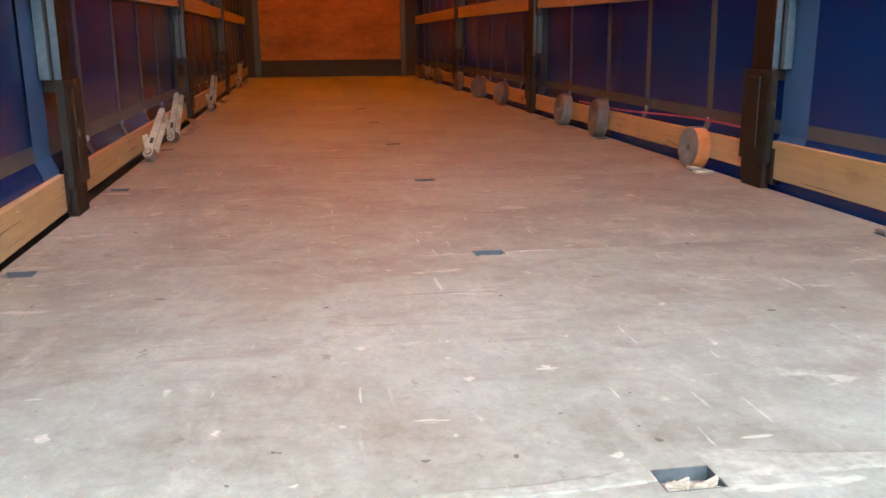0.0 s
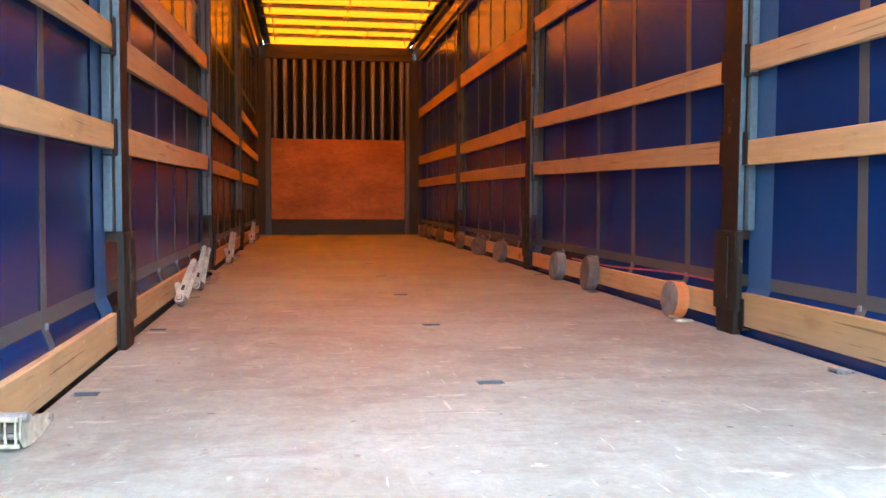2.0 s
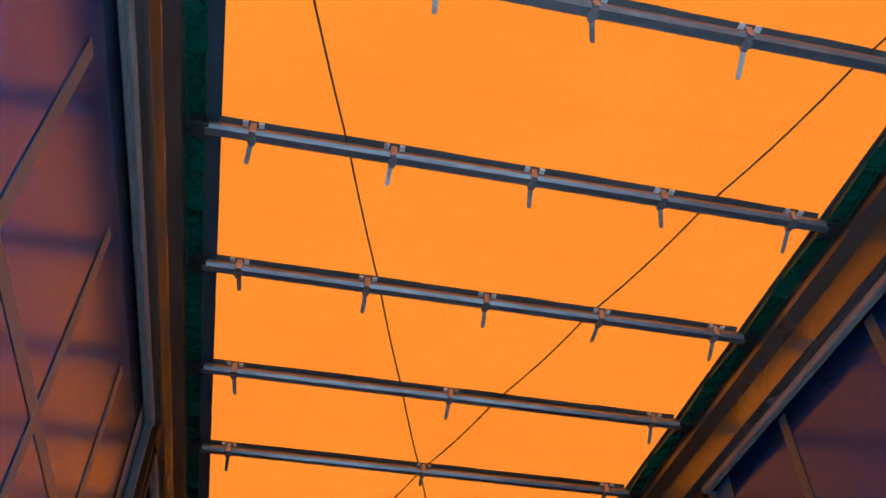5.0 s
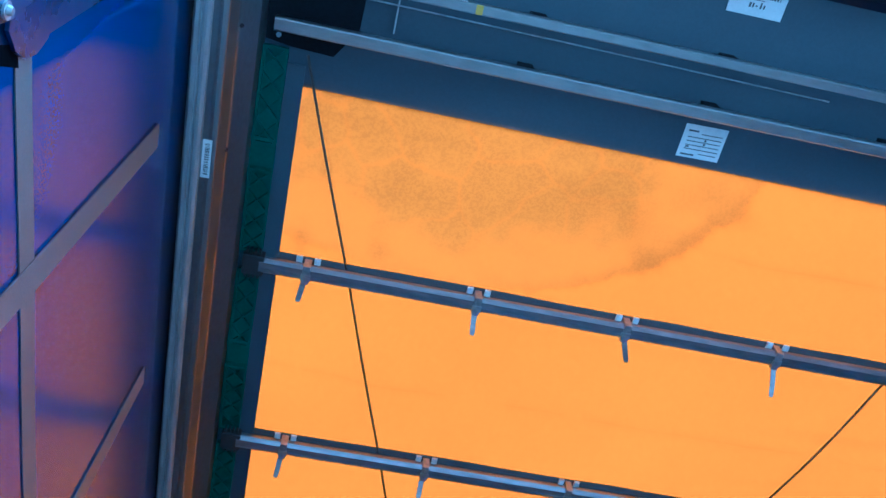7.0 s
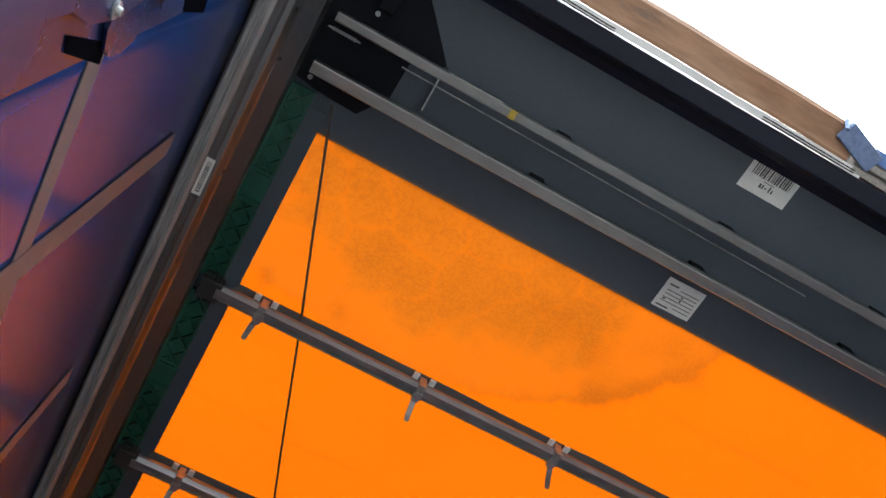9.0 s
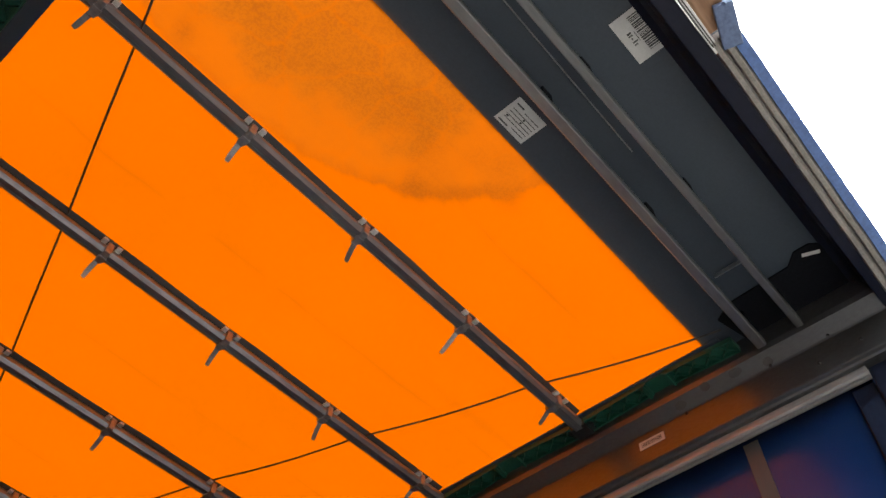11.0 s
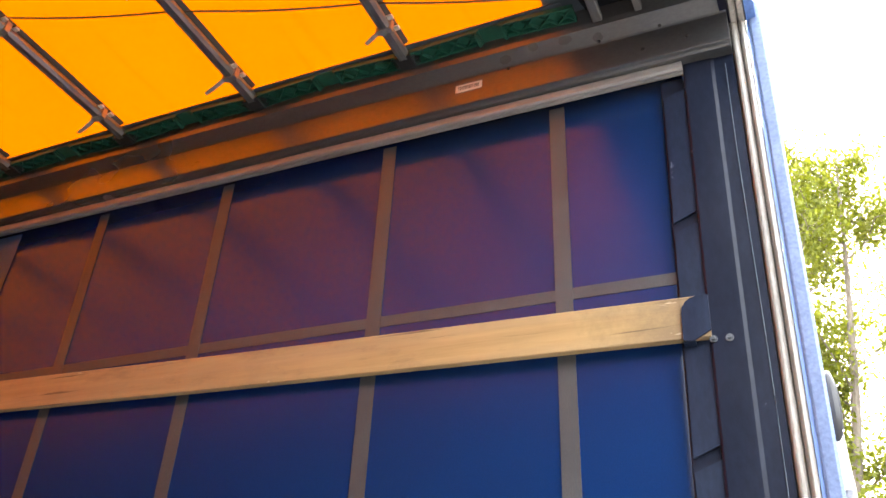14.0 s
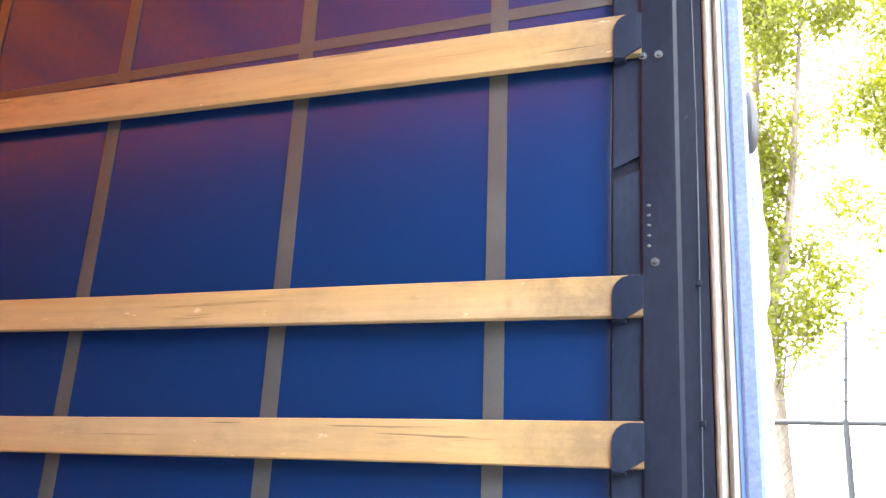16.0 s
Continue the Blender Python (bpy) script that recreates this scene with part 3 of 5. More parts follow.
# ---- yard ----
bm = bmesh.new()
bmesh.ops.create_grid(bm, x_segments=8, y_segments=8, size=600)
for v in bm.verts:
    v.co.z = -1.22
solid("ground", bm, ASPHALT, "worn grey concrete yard under the trailer", "ground", kind="structure")

# unseen walls, added to hold low daylight off the trailer's inside
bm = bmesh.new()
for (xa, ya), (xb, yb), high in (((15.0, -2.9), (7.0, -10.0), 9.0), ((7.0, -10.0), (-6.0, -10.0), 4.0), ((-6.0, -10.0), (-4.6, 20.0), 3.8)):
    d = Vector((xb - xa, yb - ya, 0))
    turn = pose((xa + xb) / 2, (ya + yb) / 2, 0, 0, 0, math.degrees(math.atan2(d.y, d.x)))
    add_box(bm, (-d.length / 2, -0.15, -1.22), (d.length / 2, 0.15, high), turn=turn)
solid("backdrop", bm, BLOCKWALL, "unseen dark wall added to block low daylight", "wall", kind="structure")

# ---- floor: plywood panels with lashing pockets at their joints ----
floor_base = solid("floor", box((-FLOOR_X, 0.80, -0.06), (FLOOR_X, FRONT_Y, -0.032)), FRONT_DARK, "worn grey-brown plywood trailer floor with scuffs and lashing pockets", "floor", kind="structure")
X_CUTS = (-FLOOR_X, -1.222, -1.148, -0.042, 0.042, 1.148, 1.222, FLOOR_X)
stops = [0.80] + RING_Y + [FRONT_Y]
for k, (ya, yb) in enumerate(zip(stops, stops[1:])):
    bm = bmesh.new()
    y_cuts = (ya + 0.0015, ya + 0.03, yb - 0.03, yb - 0.0015)
    for i in range(7):
        for j in range(3):
            if i in (1, 3, 5) and ((j == 0 and k > 0) or (j == 2 and k < len(stops) - 2)):
                continue
            add_box(bm, (X_CUTS[i], y_cuts[j], -0.03), (X_CUTS[i + 1], y_cuts[j + 1], 0))
    bmesh.ops.remove_doubles(bm, verts=bm.verts, dist=0.0002)
    part("floor_panel", bm, FLOOR, floor_base)

# pale filler smeared along the first joint, wider round the pocket
bm = bmesh.new()
rows = []
for i in range(121):
    x = -1.15 + 2.3 * i / 120
    wide = 0.016 + 0.006 * x + 0.010 * noise.noise(Vector((x * 5, 2, 0))) + 0.004 * noise.noise(Vector((x * 40, 7, 0))) + 0.024 * math.exp(-((x - 0.09) / 0.12) ** 2)
    mid = 2.113 + 0.008 * noise.noise(Vector((x * 2.2, 0, 3))) + 0.028 * math.exp(-((x - 0.04) / 0.13) ** 2)
    wide = max(wide, 0.002)
    rows.append((bm.verts.new((x, mid - wide, 0.0005)), bm.verts.new((x, mid - wide * 0.7, 0.002)), bm.verts.new((x, mid + wide * 0.7, 0.002)), bm.verts.new((x, mid + wide, 0.0005))))
for r0, r1 in zip(rows, rows[1:]):
    x = (r0[0].co.x + r1[0].co.x) / 2
    if abs(x + 0.005) < 0.05 or abs(abs(x) - 1.185) < 0.04:
        continue
    for a in range(3):
        bm.faces.new((r0[a], r1[a], r1[a + 1], r0[a + 1]))
part("joint_filler", bm, FILLER, floor_base, "pale filler along the plywood joint")


def lashing_pocket():
    """A steel tray let into the floor with a folding ring."""
    t = thing("lashing_ring", "dark steel lashing ring in a recessed floor pocket", "lashing ring", "lashing rings in the floor")
    bm = bmesh.new()
    add_box(bm, (-0.041, -0.0285, -0.0315), (0.041, 0.0285, -0.026))
    for sx in (-1, 1):
        add_box(bm, (sx * 0.0405 - 0.0012, -0.0285, -0.026), (sx * 0.0405 + 0.0012, 0.0285, -0.0005))
    for sy in (-1, 1):
        add_box(bm, (-0.041, sy * 0.0285 - 0.0012, -0.026), (0.041, sy * 0.0285 + 0.0012, -0.0005))
    part("tray", bm, DARKSTEEL, t)
    bm = bmesh.new()
    add_ring(bm, (0, 0, -0.014), (0, 0.25, 1), 0.020, 0.0045, 14, 6)
    add_tube(bm, [(-0.034, 0.019, -0.02), (0.034, 0.019, -0.02)], 0.004, 6)
    part("ring", bm, GALV, t, "worn shiny ring", smooth=True)
    return t


pocket = lashing_pocket()
for k, y in enumerate(RING_Y):
    for x in (-1.185, 0.0, 1.185):
        m = pose(x, y, 0)
        if k == 0 and x == -1.185:
            pocket.matrix_basis = m
        else:
            copy_thing(pocket, m)
bm = bmesh.new()
for k in range(34):
    a = rng.uniform(-0.7, 0.7)
    x, y, l = rng.uniform(-0.03, 0.036), 2.086 + rng.uniform(0, 0.02), rng.uniform(0.008, 0.022)
    add_box(bm, (-l, -0.0016, -0.002), (l, 0.0016, 0.002), turn=pose(x, y, -0.014 + rng.uniform(0, 0.012), rng.uniform(-20, 20), rng.uniform(-20, 20), math.degrees(a)))
solid("wood_splinters", bm, SPLINTER, "pale splintered plywood lying in a floor pocket", "debris", kind="stuff")
bm = bmesh.new()
for k in range(12):
    x, y, l = rng.uniform(-0.03, 0.036), 3.318 + rng.uniform(0, 0.012), rng.uniform(0.006, 0.014)
    add_box(bm, (-l, -0.0014, -0.002), (l, 0.0014, 0.002), turn=pose(x, y, -0.004, rng.uniform(-20, 20), 0, rng.uniform(-50, 50)))
solid("wood_splinters", bm, SPLINTER, "few pale splinters at the edge of a floor pocket", "debris", kind="stuff")
bm = bmesh.new()
add_box(bm, (-0.092, -0.0007, 0), (0.092, 0.0007, 0.0013), turn=pose(0.145, 3.345, 0.0003, 0, 0, -2))
solid("wood_sliver", bm, SPLINTER, "thin pale sliver of wood lying on the floor", "debris")

# dark channel between floor and curtain
for s, side in ((-1, "left"), (1, "right")):
    bm = bmesh.new()
    add_box(bm, (s * 1.2415, 0.88, -0.30), (s * 1.247, FRONT_Y, -0.004))
    # on the left a raised tray and a strip paint the gap's shade
    add_box(bm, (s * 1.2475, 0.88, -0.30 if s > 0 else -0.05), (s * (1.30 if s > 0 else 1.262), FRONT_Y, -0.29 if s > 0 else -0.04))
    if s < 0:
        add_box(bm, (-1.2665, 0.88, -0.05), (-1.2625, FRONT_Y, 0.016))
    solid("trim", bm, FRONT_DARK, "dark steel edge beam beside the floor; the left one paints the gap's shade", "edge beam", kind="structure")

# rear sill and underside of the rear end
bm = bmesh.new()
add_box(bm, (-1.25, 0.74, -0.16), (1.25, 0.797, -0.002), 0.004)
solid("rear_sill", bm, NAVY, "navy steel sill at the trailer's rear edge", "sill")


# ---- side curtains ----
def curtain_x(y, z):
    """Distance of the curtain's inner face from the middle: gentle ripples, drawn in at the foot."""
    ripple = 0.004 * noise.noise(Vector((y * 0.8, z * 0.35, 1.7))) + 0.0025 * noise.noise(Vector((y * 2.6, z * 0.5, 4.0)))
    if z > 0.20:
        x = 1.287
    elif z > 0.15:
        x = 1.267 + 0.020 * (z - 0.15) / 0.05
    else:
        x = 1.267
    return x + ripple


def curtain_strip(s, ya, yb, za, zb, lift, ny, nz, lean=0.0):
    """A strip of the curtain; lean: how far it drifts along the trailer for each metre of height."""
    bm = bmesh.new()
    zs = [za + (zb - za) * j / nz for j in range(nz + 1)]
    if za < 0.15 < zb:
        zs = sorted(set(zs) | {0.15, 0.175, 0.20})
    grid = [[bm.verts.new((s * (curtain_x(ya + (yb - ya) * i / ny + lean * (z - 1), z) - lift), ya + (yb - ya) * i / ny + lean * (z - 1), z)) for z in zs] for i in range(ny + 1)]
    for a, b in zip(grid, grid[1:]):
        for j in range(len(zs) - 1):
            bm.faces.new((a[j], b[j], b[j + 1], a[j + 1]))
    return bm


STRAP_Y = {1: (1.417, 2.05, 2.77, 3.42, 4.76, 5.46, 6.05, 6.77, 8.05, 8.65, 9.25, 9.85, 11.3, 11.9, 12.5, 13.1, 13.7),
           -1: (1.405, 2.03, 2.66, 3.33, 4.6, 5.25, 5.85, 6.4, 7.75, 8.35, 8.95, 9.6, 10.9, 11.5, 12.1, 12.7, 13.3, 13.9)}
for s in (-1, 1):
    c = thing("side_curtain", "blue tarpaulin side curtain with grey webbing belts, drawn shut", "curtain", "side curtains")
    for ob in (part("sheet", curtain_strip(s, 1.06, 14.34, -0.27, 2.75, 0, 150, 18), CURTAIN, c, smooth=True),):
        sol = ob.modifiers.new("thickness", "SOLIDIFY")
        sol.thickness = 0.003
        sol.offset = 0
    for y in STRAP_Y[s]:
        b = part("belt", curtain_strip(s, y - 0.026, y + 0.026, 0.10, 2.71 if s > 0 else 2.50, 0.0045, 1, 30, 0.035), BELT, c, "grey vertical webbing belt")
        sol = b.modifiers.new("thickness", "SOLIDIFY")
        sol.thickness, sol.offset = 0.002, 0
        bm = bmesh.new()
        x = s * (curtain_x(y, 0.2) - 0.012)
        add_box(bm, (x - 0.005, y - 0.035, 0.192), (x + 0.005, y - 0.021, 0.212), 0.003)
        part("buckle", bm, RAILALU, b, "small steel buckle")
    if s < 0:
        part("seam", curtain_strip(s, STRAP_Y[s][0] - 0.0295, STRAP_Y[s][0] - 0.0268, 0.10, 2.50, 0.0050, 1, 30, 0.035), BLACK, c, "thin black seam beside a belt")
    for za, zb, name in ((0.20, 0.25, "lower_belt"), (1.966, 2.004, "upper_belt") if s > 0 else (1.836, 1.884, "upper_belt")):
        b = part(name, curtain_strip(s, 1.10, 14.3, za, zb, 0.003, 150, 1), BELT, c, "grey horizontal webbing belt")
        sol = b.modifiers.new("thickness", "SOLIDIFY")
        sol.thickness, sol.offset = 0.002, 0
    for y in POST_Y[s]:
        part("reinforcement", curtain_strip(s, y - 0.24, y - 0.06, 0.12, 2.71, 0.006, 3, 24), STRIP, c, "lighter blue reinforcing strip")


# ---- side battens ----
def batten(s, ya, yb, za, zb, tall, arch=0.0, thick=0.026):
    """A sawn board from (ya, za) to (yb, zb), heights of its lower edge; arch: how far its middle rises."""
    bm = bmesh.new()
    nseg = 10
    xin, xout = 1.238, 1.238 + thick
    seed = rng.uniform(0, 90)
    rows = []
    for i in range(nseg + 1):
        t = i / nseg
        y = ya + (yb - ya) * t
        z = za + (zb - za) * t + arch * 4 * t * (1 - t) + 0.004 * noise.noise(Vector((t * 3, seed, 0)))
        e = 0.0025
        sec = ((xin, z + e), (xin, z + tall - e), (xin + e, z + tall), (xout - e, z + tall), (xout, z + tall - e), (xout, z + e), (xout - e, z), (xin + e, z))
        rows.append([bm.verts.new((s * x, y, zz)) for x, zz in sec])
    for r0, r1 in zip(rows, rows[1:]):
        for k in range(8):
            bm.faces.new((r0[k], r0[(k + 1) % 8], r1[(k + 1) % 8], r1[k]))
    bm.faces.new(rows[0])
    bm.faces.new(rows[-1][::-1])
    return bm


BAYS = {s: ((1.045 if s > 0 else 1.075, p[0] - 0.085), (p[0] + 0.085, p[1] - 0.085), (p[1] + 0.085, p[2] - 0.085), (p[2] + 0.085, 14.30)) for s, p in POST_Y.items()}
# bay, lower edge at the bay's rear and front end, height of the board
RIGHT_BOARDS = ((0, 0.042, 0.042, 0.138), (1, 0.052, 0.038, 0.105), (2, 0.045, 0.045, 0.105), (3, 0.045, 0.045, 0.105),
    (0, 0.727, 0.708, 0.103), (1, 0.722, 0.757, 0.10), (2, 0.75, 0.76, 0.112), (3, 0.757, 0.75, 0.115),
    (0, 1.072, 1.090, 0.100), (1, 1.070, 1.125, 0.095), (2, 1.080, 1.078, 0.130), (3, 1.09, 1.10, 0.135),
    (0, 1.770, 1.832, 0.124), (1, 1.826, 1.882, 0.112), (2, 1.835, 1.850, 0.150), (3, 1.85, 1.83, 0.14))
LEFT_BOARDS = ((0, 0.018, 0.022, 0.118), (1, 0.04, 0.04, 0.105), (2, 0.04, 0.04, 0.105), (3, 0.04, 0.04, 0.105),
    (0, 0.708, 0.736, 0.090), (1, 0.724, 0.760, 0.103), (2, 0.75, 0.75, 0.10), (3, 0.75, 0.75, 0.10),
    (0, 1.00, 1.094, 0.088), (1, 1.060, 1.140, 0.105), (2, 1.12, 1.12, 0.095), (3, 1.12, 1.12, 0.095),
    (0, 1.322, 1.450, 0.098, 0.022), (1, 1.370, 1.472, 0.098), (3, 1.47, 1.47, 0.09))
for s, bay, za, zb, tall, *arch in [(1, *b) for b in RIGHT_BOARDS] + [(-1, *b) for b in LEFT_BOARDS]:
    low = "at the floor's edge" if za < 0.3 else "held between steel posts"
    solid("side_batten", batten(s, *BAYS[s][bay], za, zb, tall, *arch), WOOD, "sawn spruce side batten with knots, " + low, "batten", "side battens")


# ---- support posts ----
def support_post(s):
    p = thing("support_post", "brown painted steel curtain-side post with batten pockets", "post", "support posts")

    def b(name, lo, hi, material, label="", bevel=0.003, parent=p):
        bm = bmesh.new()
        add_box(bm, (min(s * lo[0], s * hi[0]), lo[1], lo[2]), (max(s * lo[0], s * hi[0]), hi[1], hi[2]), bevel)
        return part(name, bm, material, parent, label)

    bm = bmesh.new()
    sec = [(1.222, -0.072), (1.222, 0.072), (1.277, 0.072), (1.277, 0.060), (1.234, 0.060), (1.234, -0.060), (1.277, -0.060), (1.277, -0.072)]
    add_prism(bm, [(s * x, y) for x, y in sec], "z", 0.40, 2.34)
    add_prism(bm, [(s * x, y) for x, y in sec], "z", 2.655, 2.74)
    part("channel", bm, STEEL_BROWN, p)
    for y in (-0.058, 0.058):
        b("slot_bar", (1.224, y - 0.013, 2.335), (1.277, y + 0.013, 2.66), STEEL_BROWN)
    b("latch", (1.238, -0.022, 2.38), (1.268, 0.022, 2.63), BLACK, "black latch bar in the slot", 0.004)
    bm = bmesh.new()
    sec = [(1.205, -0.085), (1.205, 0.095), (1.212, 0.105), (1.236, 0.105), (1.236, -0.095), (1.212, -0.095)]
    add_prism(bm, [(s * x, y) for x, y in sec], "z", 0.10, 0.435)
    add_box(bm, (min(s * 1.199, s * 1.206), -0.030, 0.15), (max(s * 1.199, s * 1.206), 0.045, 0.41), 0.003)
    part("sleeve", bm, SLEEVE, p, "scuffed dark sleeve round the post's foot")
    b("foot", (1.212, -0.072, -0.28), (1.245, 0.075, 0.10), STEEL_BROWN, "rusty post foot")
    b("guide_strip", (1.2185, -0.081, 0.44), (1.24, -0.0735, 2.34), STEEL_BLUE, "blue-grey steel guide strip", 0.001)
    b("side_flange", (1.246, -0.112, 0.44), (1.277, -0.082, 2.70), STEEL_BLUE, "blue-grey steel flange")
    for z in (0.10, 0.79, 1.15, (1.90 if s > 0 else 1.52)):
        for e in (-1, 1):
            lo, hi = sorted((e * 0.076, e * 0.118))
            bm = bmesh.new()
            add_box(bm, (min(s * 1.229, s * 1.2355), lo, z - 0.078), (max(s * 1.229, s * 1.2355), hi, z + 0.055), 0.002)
            add_box(bm, (min(s * 1.2355, s * 1.275), lo, z - 0.078), (max(s * 1.2355, s * 1.275), hi, z - 0.072))
            part("batten_pocket", bm, STEEL_BROWN, p)
    for z in (1.50, 2.20):
        for e in (-1, 1):
            lo, hi = sorted((e * 0.070, e * 0.10))
            bm = bmesh.new()
            add_box(bm, (min(s * 1.226, s * 1.262), lo, z - 0.05), (max(s * 1.226, s * 1.262), hi, z + 0.05), 0.004)
            part("empty_pocket", bm, STEEL_BROWN, p)
    return p


for s in (-1, 1):
    post = support_post(s)
    post.matrix_basis = pose(0, POST_Y[s][0], 0)
    for y in POST_Y[s][1:]:
        copy_thing(post, pose(0, y, 0))


# ---- roof rails with curtain tracks ----
def label_plate(name, centre, u, v, wide, tall, parent, bars, label):
    """A paper label with bars of print; u and v are its directions across and up."""
    u, v = Vector(u).normalized(), Vector(v).normalized()
    n = u.cross(v)
    turn = Matrix((u, v, n)).transposed().to_4x4()
    turn.translation = centre
    bm = bmesh.new()
    add_box(bm, (-wide / 2, -tall / 2, 0), (wide / 2, tall / 2, 0.0006), turn=turn)
    p = part(name, bm, PAPER, parent, label)
    bm = bmesh.new()
    for x0, y0, x1, y1 in bars:
        add_box(bm, (x0 * wide, y0 * tall, 0.0007), (x1 * wide, y1 * tall, 0.0011), turn=turn)
    part("print", bm, INK, p, "dark printed bars")
    return p


def bar_rows(seed):
    r = random.Random(seed)
    x, out = -0.40, []
    while x < 0.38:
        w = r.choice((0.012, 0.02, 0.035))
        out.append((x, -0.22, x + w, 0.26))
        x += w + r.choice((0.014, 0.025))
    return out


for s in (-1, 1):
    rail = thing("roof_rail", "weathered grey aluminium roof rail with a curtain track under it", "rail", "roof rails")
    bm = bmesh.new()
    sec = [(1.212, 2.735), (1.206, 2.741), (1.195, 2.744), (1.1925, 2.748), (1.1925, 2.862), (1.189, 2.868), (1.150, 2.905), (1.146, 2.925), (1.146, 3.0), (1.300, 3.0), (1.300, 2.735)]
    add_prism(bm, [(s * (x + RAIL_OUT[s]), z) for x, z in sec], "y", 0.895, FRONT_Y)
    part("extrusion", bm, ALU, rail)
    bm = bmesh.new()
    sec = [(1.226, 2.733), (1.226, 2.709), (1.232, 2.703), (1.240, 2.703), (1.243, 2.709), (1.247, 2.709), (1.250, 2.703), (1.258, 2.703), (1.264, 2.709), (1.264, 2.733)]
    add_prism(bm, [(s * (x + RAIL_OUT[s]), z) for x, z in sec], "y", 1.05, 14.30)
    part("curtain_track", bm, TRACK, rail, "pale double curtain track")
    # on the inner face of one rail, under the other
    at, across, slope = ((1.1915, 1.767, 2.821), (0, -1, 0), (0, 0, 1)) if s > 0 else ((-1.229, 1.597, 2.734), (0, 1, 0), (1, 0, 0))
    label_plate("rail_label", at, across, slope, 0.10, 0.034 if s > 0 else 0.022, rail, bar_rows(3 + s), "small white bar-code label")
    for y, z in ((1.02, 2.80), (1.10, 2.87), (1.30, 2.87), (1.16, 2.79), (1.62, 2.86)):
        bm = bmesh.new()
        x = 1.1915 if z < 2.865 else 1.189 - 1.05 * (z - 2.868) - 0.001
        bmesh.ops.create_uvsphere(bm, u_segments=8, v_segments=5, radius=0.006, matrix=pose(s * (x + RAIL_OUT[s]), y, z))
        part("rivet", bm, BLACK, rail, "small dark rivet head", smooth=True)
    for y, z, wide in () if s < 0 else ((1.625, 2.884, 0.042), (1.52, 2.896, 0.036), (1.41, 2.892, 0.048), (1.30, 2.880, 0.034)):
        # greasy oval smudges where the carriages rub
        bm = bmesh.new()
        ring = []
        for k in range(18):
            a = 6.28318 * k / 18
            r = 1 + 0.2 * noise.noise(Vector((math.cos(a) * 2, math.sin(a) * 2, y * 9)))
            zz = z + 0.010 * r * math.sin(a)
            ring.append(bm.verts.new((s * (1.189 - 1.054 * (zz - 2.868) - 0.0008), y + wide / 2 * r * math.cos(a), zz)))
        bm.faces.new(ring)
        part("smudge", bm, GREASE, rail, "dark greasy smudge")


# ---- roof tarpaulin ----
def sheet_z(x, y):
    """Height of the roof sheet: it sags a little between the bows."""
    ph = (y - BOW_Y[0]) / BOW_STEP
    return SHEET_Z - 0.004 - 0.006 * math.sin(math.pi * (ph % 1.0)) ** 2 * (1 - (x / 1.1) ** 2) + 0.003 * noise.noise(Vector((x * 1.5, y * 1.1, 0)))


bm = bmesh.new()
nx, ny = 16, 156
grid = [[bm.verts.new((-1.085 + 2.19 * i / nx, 1.459 + (14.94 - 1.459) * j / ny, 0)) for i in range(nx + 1)] for j in range(ny + 1)]
for row in grid:
    for v in row:
        v.co.z = sheet_z(v.co.x, v.co.y)
for r0, r1 in zip(grid, grid[1:]):
    for i in range(nx):
        bm.faces.new((r0[i], r0[i + 1], r1[i + 1], r1[i]))
solid("ceiling", bm, ROOF, "orange translucent sliding-roof tarpaulin glowing with daylight", "roof tarpaulin", kind="structure", smooth=True)
bm = bmesh.new()
for lo, hi in ((-1.162, -1.050), (1.072, 1.146)):
    add_box(bm, (lo, 1.40, 2.9765), (hi, 14.94, 2.981))
add_box(bm, (-1.20, 14.941, 2.90), (1.20, 14.95, 3.0))
add_box(bm, (-1.20, 14.511, 2.885), (1.20, 14.94, 2.895))
for lo, hi in ((-1.20, -1.164), (1.148, 1.20)):
    add_box(bm, (lo, 14.421, 2.90), (hi, 14.94, 2.9755))
solid("ceiling_hem", bm, HEM, "dark grey tarpaulin hem along the roof's edges", "hem", kind="structure")


# ---- roof bows with clips ----
def tail_mesh(k):
    bm = bmesh.new()
    l, c = ((0.096, 0.010), (0.078, -0.024), (0.090, 0.030), (0.066, 0.004))[k]
    rows = []
    for i in range(7):
        t = i / 6
        w = 0.0085 * (1 - 0.1 * t) if t < 0.85 else 0.006
        y = 0.020 + 0.78 * l * t + 0.6 * c * t * t
        z = -0.012 - 0.62 * l * t + 0.6 * c * t * t
        rows.append([bm.verts.new((x, y + d, z)) for x, d in ((-w, -0.001), (w, -0.001), (w, 0.001), (-w, 0.001))])
    for r0, r1 in zip(rows, rows[1:]):
        for j in range(4):
            bm.faces.new((r0[j], r0[(j + 1) % 4], r1[(j + 1) % 4], r1[j]))
    bm.faces.new(rows[0])
    bm.faces.new(rows[-1][::-1])
    return mesh_of("tail", bm, TAIL)


TAILS = [tail_mesh(k) for k in range(4)]
bm = bmesh.new()
add_box(bm, (-0.011, -0.030, -0.0252), (0.011, 0.030, 0.0225), 0.003)
add_box(bm, (-0.014, -0.004, -0.027), (0.014, 0.018, -0.020), 0.002)
CLIP_BAND = mesh_of("clip", bm, GALV)
bm = bmesh.new()
add_box(bm, (-0.009, -0.042, -0.006), (0.009, -0.018, 0.003), 0.002)
CLIP_TAB = mesh_of("tab", bm, CLIP)
bm = bmesh.new()
